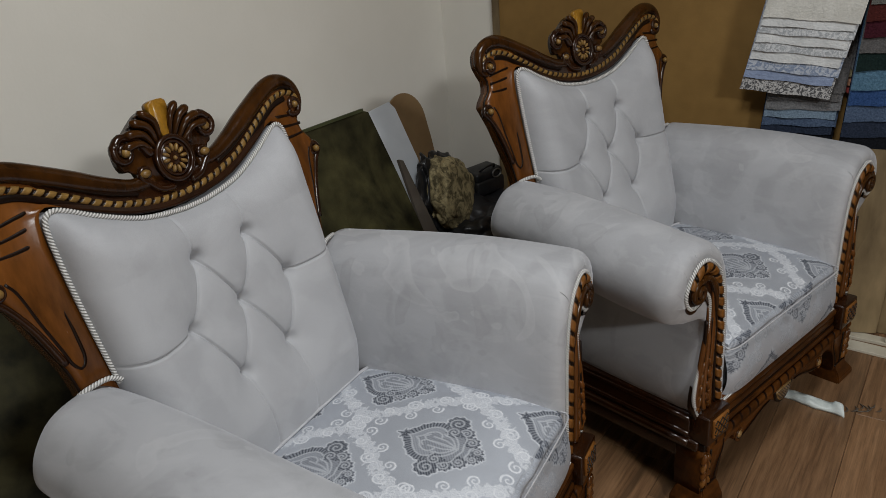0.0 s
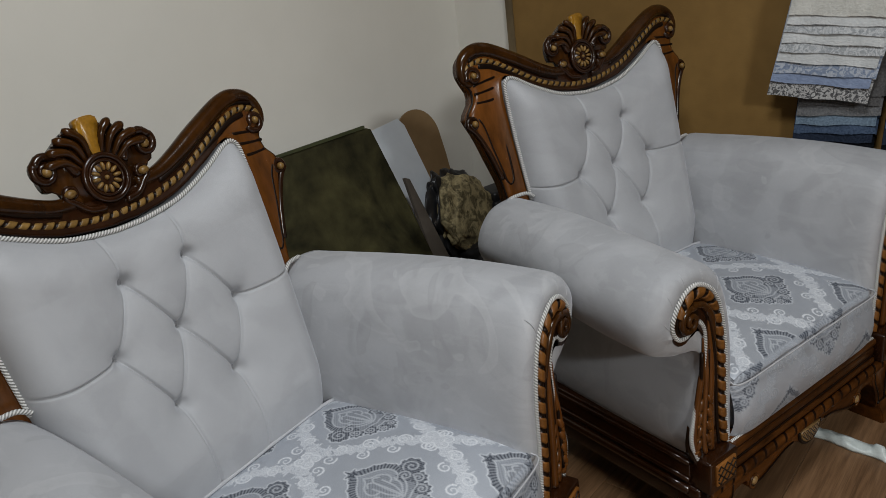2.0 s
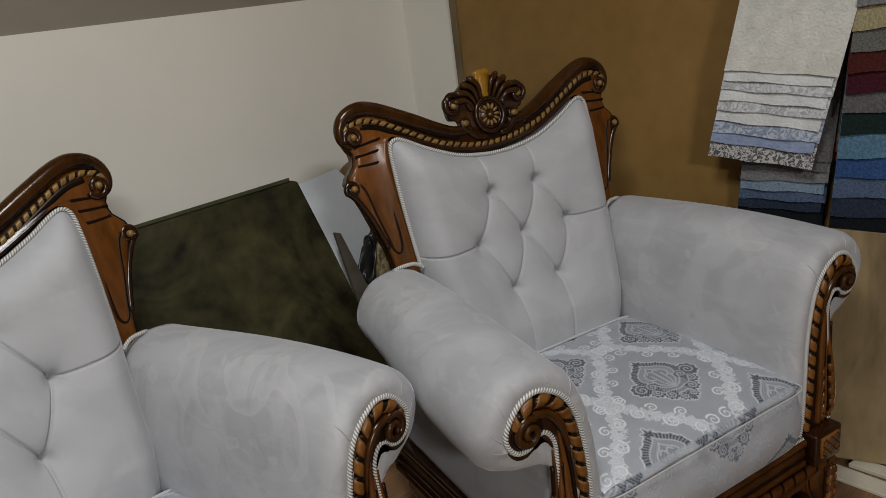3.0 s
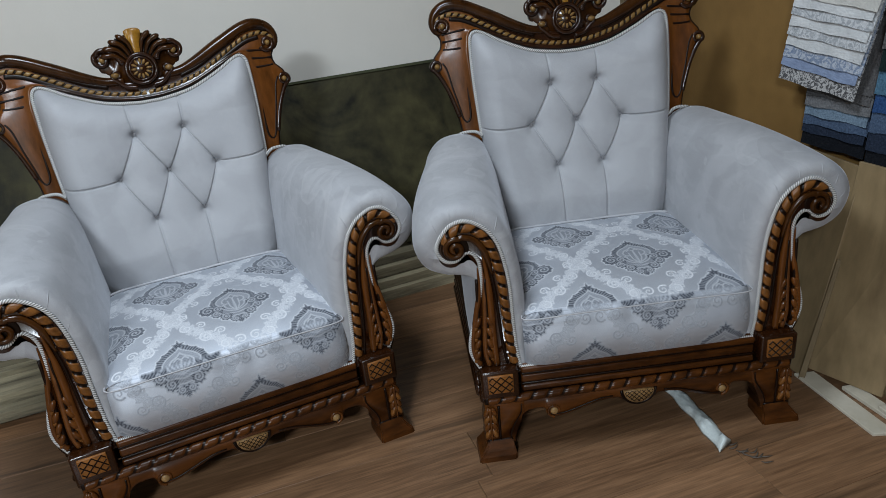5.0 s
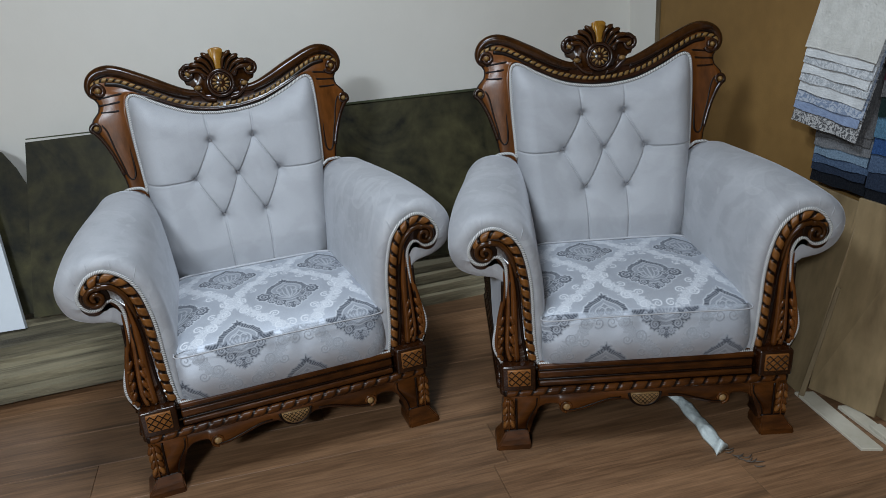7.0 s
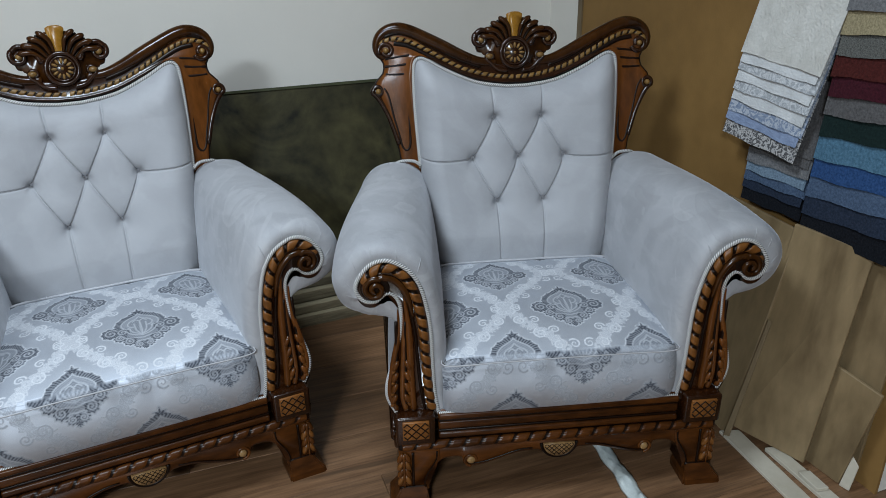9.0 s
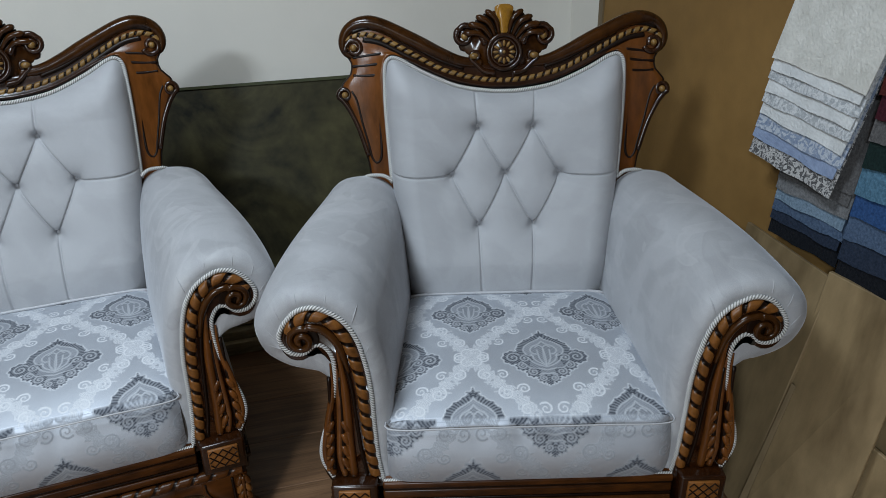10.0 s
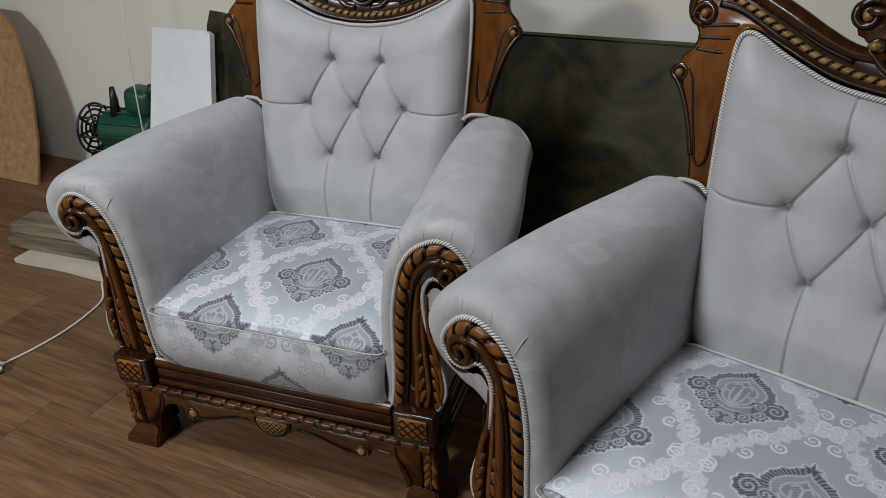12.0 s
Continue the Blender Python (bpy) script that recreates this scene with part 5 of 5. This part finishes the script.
def dust():
    """Dark fluff and threads swept together beside the film."""
    bm = bmesh.new()
    rng = random.Random(21)
    for k in range(12):
        x, y, a = 0.088 + 0.004 * k + rng.gauss(0, 0.006), -0.485 - 0.007 * k + rng.gauss(0, 0.006), rng.uniform(4.4, 6.0)
        pts = [(x, y, 0.0015), (x + 0.012 * math.cos(a), y + 0.012 * math.sin(a), 0.004), (x + 0.03 * math.cos(a + 0.7), y + 0.03 * math.sin(a + 0.7), 0.0012)]
        tube(bm, spline(pts, 8), lambda t: 0.0006 + 0.0012 * math.sin(math.pi * t), 5)
    ob = new("dust_threads", mesh_of("dust_threads", bm, GREY_STRIP))
    tagged(ob, "dark dust and thread ends on the floor beside the film", "dust", kind="stuff")


dust()


# ---- boards leaning on the brown wall ----
def quad_board(name, corners, thick, mat, label, category, group=""):
    """A flat board by its four corners, bottom pair first."""
    c = [Vector(p) for p in corners]
    nrm = (c[1] - c[0]).cross(c[3] - c[0]).normalized() * thick
    bm = bmesh.new()
    a = [bm.verts.new(p) for p in c]
    b = [bm.verts.new(p + nrm) for p in c]
    bm.faces.new(a), bm.faces.new(b)
    for i in range(4):
        bm.faces.new((a[i], a[(i + 1) % 4], b[(i + 1) % 4], b[i]))
    bmesh.ops.bevel(bm, geom=bm.edges[:], offset=min(0.0015, thick * 0.3), segments=1, affect="EDGES")
    ob = new(name, mesh_of(name, bm, mat, smooth=False))
    return tagged(ob, label, category, group)


quad_board("fibreboard", [(0.508, -0.312, 0.013), (0.572, -0.506, 0.013), (0.612, -0.536, 0.625), (0.588, -0.318, 0.625)], 0.012, MDF, "pale stained fibreboard leaning on the brown wall", "board", "leaning boards")
quad_board("fibreboard", [(0.505, -0.02, 0.002), (0.470, -0.326, 0.002), (0.590, -0.335, 0.61), (0.612, -0.02, 0.61)], 0.010, MDF, "olive-brown fibreboard standing behind the armchair", "board", "leaning boards")
quad_board("fibreboard", [(0.628, -0.48, 0.002), (0.640, -0.604, 0.002), (0.640, -0.628, 0.64), (0.634, -0.50, 0.64)], 0.010, MDF, "narrow brown fibreboard leaning behind a wider one", "board", "leaning boards")
quad_board("fibreboard", [(0.597, -0.455, 0.002), (0.606, -0.592, 0.002), (0.622, -0.636, 0.295), (0.606, -0.500, 0.312)], 0.009, MDF, "short pale fibreboard offcut leaning at the front", "board", "leaning boards")
quad_board("thin_strip", [(0.452, -0.328, 0.002), (0.462, -0.342, 0.002), (0.533, -0.350, 0.365), (0.528, -0.340, 0.370)], 0.005, MDF, "thin pale wooden strip leaning on the fibreboard", "strip")
quad_board("broken_splinter", [(0.600, -0.596, 0.001), (0.606, -0.622, 0.001), (0.617, -0.624, 0.075), (0.614, -0.603, 0.095)], 0.005, PALE, "splintered corner of pale board on the floor", "splinter")
quad_board("floor_strip", [(0.452, -0.312, 0.0), (0.432, -0.606, 0.0), (0.486, -0.626, 0.0), (0.506, -0.330, 0.0)], 0.010, PALE, "pale wooden strip lying on the floor", "strip")
quad_board("floor_strip", [(0.516, -0.420, 0.0), (0.512, -0.640, 0.0), (0.552, -0.648, 0.0), (0.556, -0.430, 0.0)], 0.012, PALE, "narrow pale strip lying beside a wider one", "strip")
quad_board("wood_offcut", [(0.516, -0.540, 0.0125), (0.512, -0.606, 0.0125), (0.544, -0.612, 0.0125), (0.548, -0.545, 0.0125)], 0.011, PALE, "small pale wooden block lying on a strip", "offcut")
blob("wood_chip", (0.60, -0.78, 0.006), (0.012, 0.008, 0.006), PALE, "tiny pale chip on the floor", "chip", 0.7, 0.4, 9)
skirt = slab("baseboard", (0.014, 1.30, 0.05), pose(WX - 0.014, 0.26, 0.025), PALE, "low pale skirting under the brown board", "skirting")


# ---- fabric sample books hanging on the brown wall ----
def cloth(name, dark, light, scale, edge=(0.3, 0.7)):
    lo, hi, grain = (0.7, 1.2, 3.0) if max(light) < 0.4 else (0.95, 1.05, 1.0)
    return simple(name, tuple(lo * v for v in dark), tuple(hi * v for v in light), scale * grain, 0.85, 140, 0.8, sheen=0.04, spec=0.1, edge=edge, warp=2.5 if edge[0] > 0.4 else 0.0)


def sample_book(label, x, y0, width, top, sheets, tilt, flare, slope=-0.02):
    """Stepped fabric sheets on one hanger: (bottom height, material), rearmost first."""
    book = thing("sample_book", label, "fabric samples", group="fabric sample books")
    count = len(sheets)
    for k, (zb, mat) in enumerate(sheets):
        n, m = 18, 44
        bm = bmesh.new()
        rows = []
        for i in range(n + 1):
            t = i / n
            z = top + (zb - top) * t
            row = []
            for j in range(m + 1):
                s = j / m
                y = y0 - width * s - tilt * (z - sheets[0][0]) - 0.004 * math.sin(3.1 * k + s * 2) - 0.002 * k
                ripple = 0.0012 * math.sin(7 * s + 1.7 * k) * t ** 3 + 0.0006 * math.sin(17 * s + k) * t ** 6
                hang = x - 0.0032 * k - flare * t ** 2 - ripple
                row.append((hang, y, z + slope * s * t + (0.0016 * math.sin(11 * s + 2.3 * k) + 0.0016 * noise.noise(Vector((s * 110, k * 3.7, y0)))) * t ** 9))
            rows.append(row)
        front = [[bm.verts.new(p) for p in r] for r in rows]
        rear = [[bm.verts.new((p[0] + 0.0016, p[1], p[2])) for p in r] for r in rows]
        for g, flip in ((front, 0), (rear, 1)):
            for r, s in zip(g, g[1:]):
                for j in range(m):
                    bm.faces.new((r[j], r[j + 1], s[j + 1], s[j]))
        rim = lambda g: [g[i][0] for i in range(n)] + [g[n][j] for j in range(m)] + [g[i][m] for i in range(n, 0, -1)] + [g[0][j] for j in range(m, 0, -1)]
        fa, ra = rim(front), rim(rear)
        for q in range(len(fa)):
            bm.faces.new((fa[q], fa[(q + 1) % len(fa)], ra[(q + 1) % len(fa)], ra[q]))
        part("fabric_sheet", bm, mat, book, smooth=False)
    bm = bmesh.new()
    box(bm, (0.03, width + 0.02, 0.04), pose(x - 0.012, y0 - width / 2 - tilt * 0.4, top + 0.015), 0.004)
    part("hanger_bar", bm, STEEL, book)
    return book


W1 = cloth("cream_damask_cloth", (0.48, 0.47, 0.43), (0.63, 0.62, 0.58), 22)
W2 = cloth("white_cloth", (0.52, 0.53, 0.53), (0.66, 0.67, 0.67), 18)
W3 = cloth("silver_damask_cloth", (0.33, 0.35, 0.37), (0.60, 0.61, 0.62), 45, (0.44, 0.54))
B1 = cloth("pale_blue_cloth", (0.20, 0.25, 0.38), (0.28, 0.34, 0.48), 30)
B2 = cloth("blue_damask_cloth", (0.18, 0.23, 0.34), (0.46, 0.49, 0.54), 42, (0.46, 0.53))
F1 = cloth("black_white_floral_cloth", (0.015, 0.015, 0.02), (0.52, 0.51, 0.50), 66, (0.47, 0.53))
G1 = cloth("grey_cloth", (0.07, 0.0665, 0.0665), (0.119, 0.1155, 0.1155), 60)
G2 = cloth("mid_grey_cloth", (0.119, 0.119, 0.1232), (0.187, 0.187, 0.1913), 60)
L1 = cloth("steel_blue_cloth", (0.136, 0.1955, 0.2635), (0.204, 0.272, 0.3485), 60)
L2 = cloth("denim_blue_cloth", (0.049, 0.077, 0.133), (0.084, 0.119, 0.189), 60)
N1 = cloth("navy_cloth", (0.012, 0.0192, 0.036), (0.027, 0.036, 0.06), 60)
K1 = cloth("black_cloth", (0.0028, 0.0035, 0.0056), (0.0098, 0.0112, 0.0154), 60)
C1 = cloth("bright_blue_cloth", (0.015, 0.045, 0.135), (0.0375, 0.0825, 0.21), 60)
C2 = cloth("sky_blue_cloth", (0.0525, 0.12, 0.1875), (0.0975, 0.1875, 0.27), 60)
D1 = cloth("bottle_green_cloth", (0.0048, 0.0128, 0.012), (0.012, 0.024, 0.0224), 60)
R1 = cloth("wine_cloth", (0.03, 0.0048, 0.0096), (0.054, 0.0108, 0.018), 60)
R2 = cloth("dark_red_cloth", (0.042, 0.0084, 0.0072), (0.072, 0.0168, 0.0144), 60)
T1 = cloth("tweed_cloth", (0.039, 0.039, 0.0358), (0.156, 0.156, 0.143), 120)
Y1 = cloth("straw_cloth", (0.24, 0.2, 0.112), (0.336, 0.288, 0.176), 80)
P1 = cloth("coral_cloth", (0.35, 0.05, 0.05), (0.48, 0.10, 0.09), 60)
P2 = cloth("salmon_cloth", (0.42, 0.20, 0.12), (0.52, 0.28, 0.18), 60)
sample_book("stepped cream, white and blue fabric samples above a floral sheet", 0.608, -0.016, 0.262, 1.62, [(0.795, F1), (0.835, B1), (0.862, B2), (0.893, W2), (0.922, W3), (0.948, W2), (0.975, W3), (0.999, W2), (1.023, W1)], 0.19, 0.035)
sample_book("stepped grey, blue and black plain fabric samples", 0.645, -0.078, 0.215, 1.45, [(0.612, K1), (0.648, N1), (0.674, L2), (0.700, L1), (0.728, G2), (0.757, G1), (0.785, G1)], 0.06, 0.03, 0.006)
sample_book("stepped multicoloured woven fabric samples, wine to blue", 0.622, -0.319, 0.26, 1.75, [(0.597, K1), (0.655, N1), (0.705, L2), (0.755, C1), (0.804, C2), (0.862, D1), (0.913, G1), (0.960, R1), (1.005, R2), (1.052, T1), (1.10, Y1), (1.15, G2), (1.21, N1), (1.26, R2)], 0.045, 0.03, 0.02)
sample_book("narrow coral, salmon and straw fabric samples", 0.652, -0.262, 0.07, 1.3, [(0.800, P1), (0.826, P2), (0.850, Y1), (0.875, G2)], 0.05, 0.02)


# ---- ceiling lamps ----
for lx, ly, s in ((-1.1, -0.46, 0.58), (-2.5, -3.8, 0.63)):
    lamp = thing("ceiling_lamp", "square white ceiling panel lamp", "ceiling lamp", pose(lx, ly, HT - 0.03), "ceiling lamps")
    bm = bmesh.new()
    for a, b, w, h in ((0, s / 2, s + 0.03, 0.03), (0, -s / 2, s + 0.03, 0.03), (s / 2, 0, 0.03, s - 0.03), (-s / 2, 0, 0.03, s - 0.03)):
        box(bm, (w, h, 0.03), pose(a, b, 0.014), 0.003)
    part("lamp_frame", bm, STEEL, lamp)


laminate_floor()
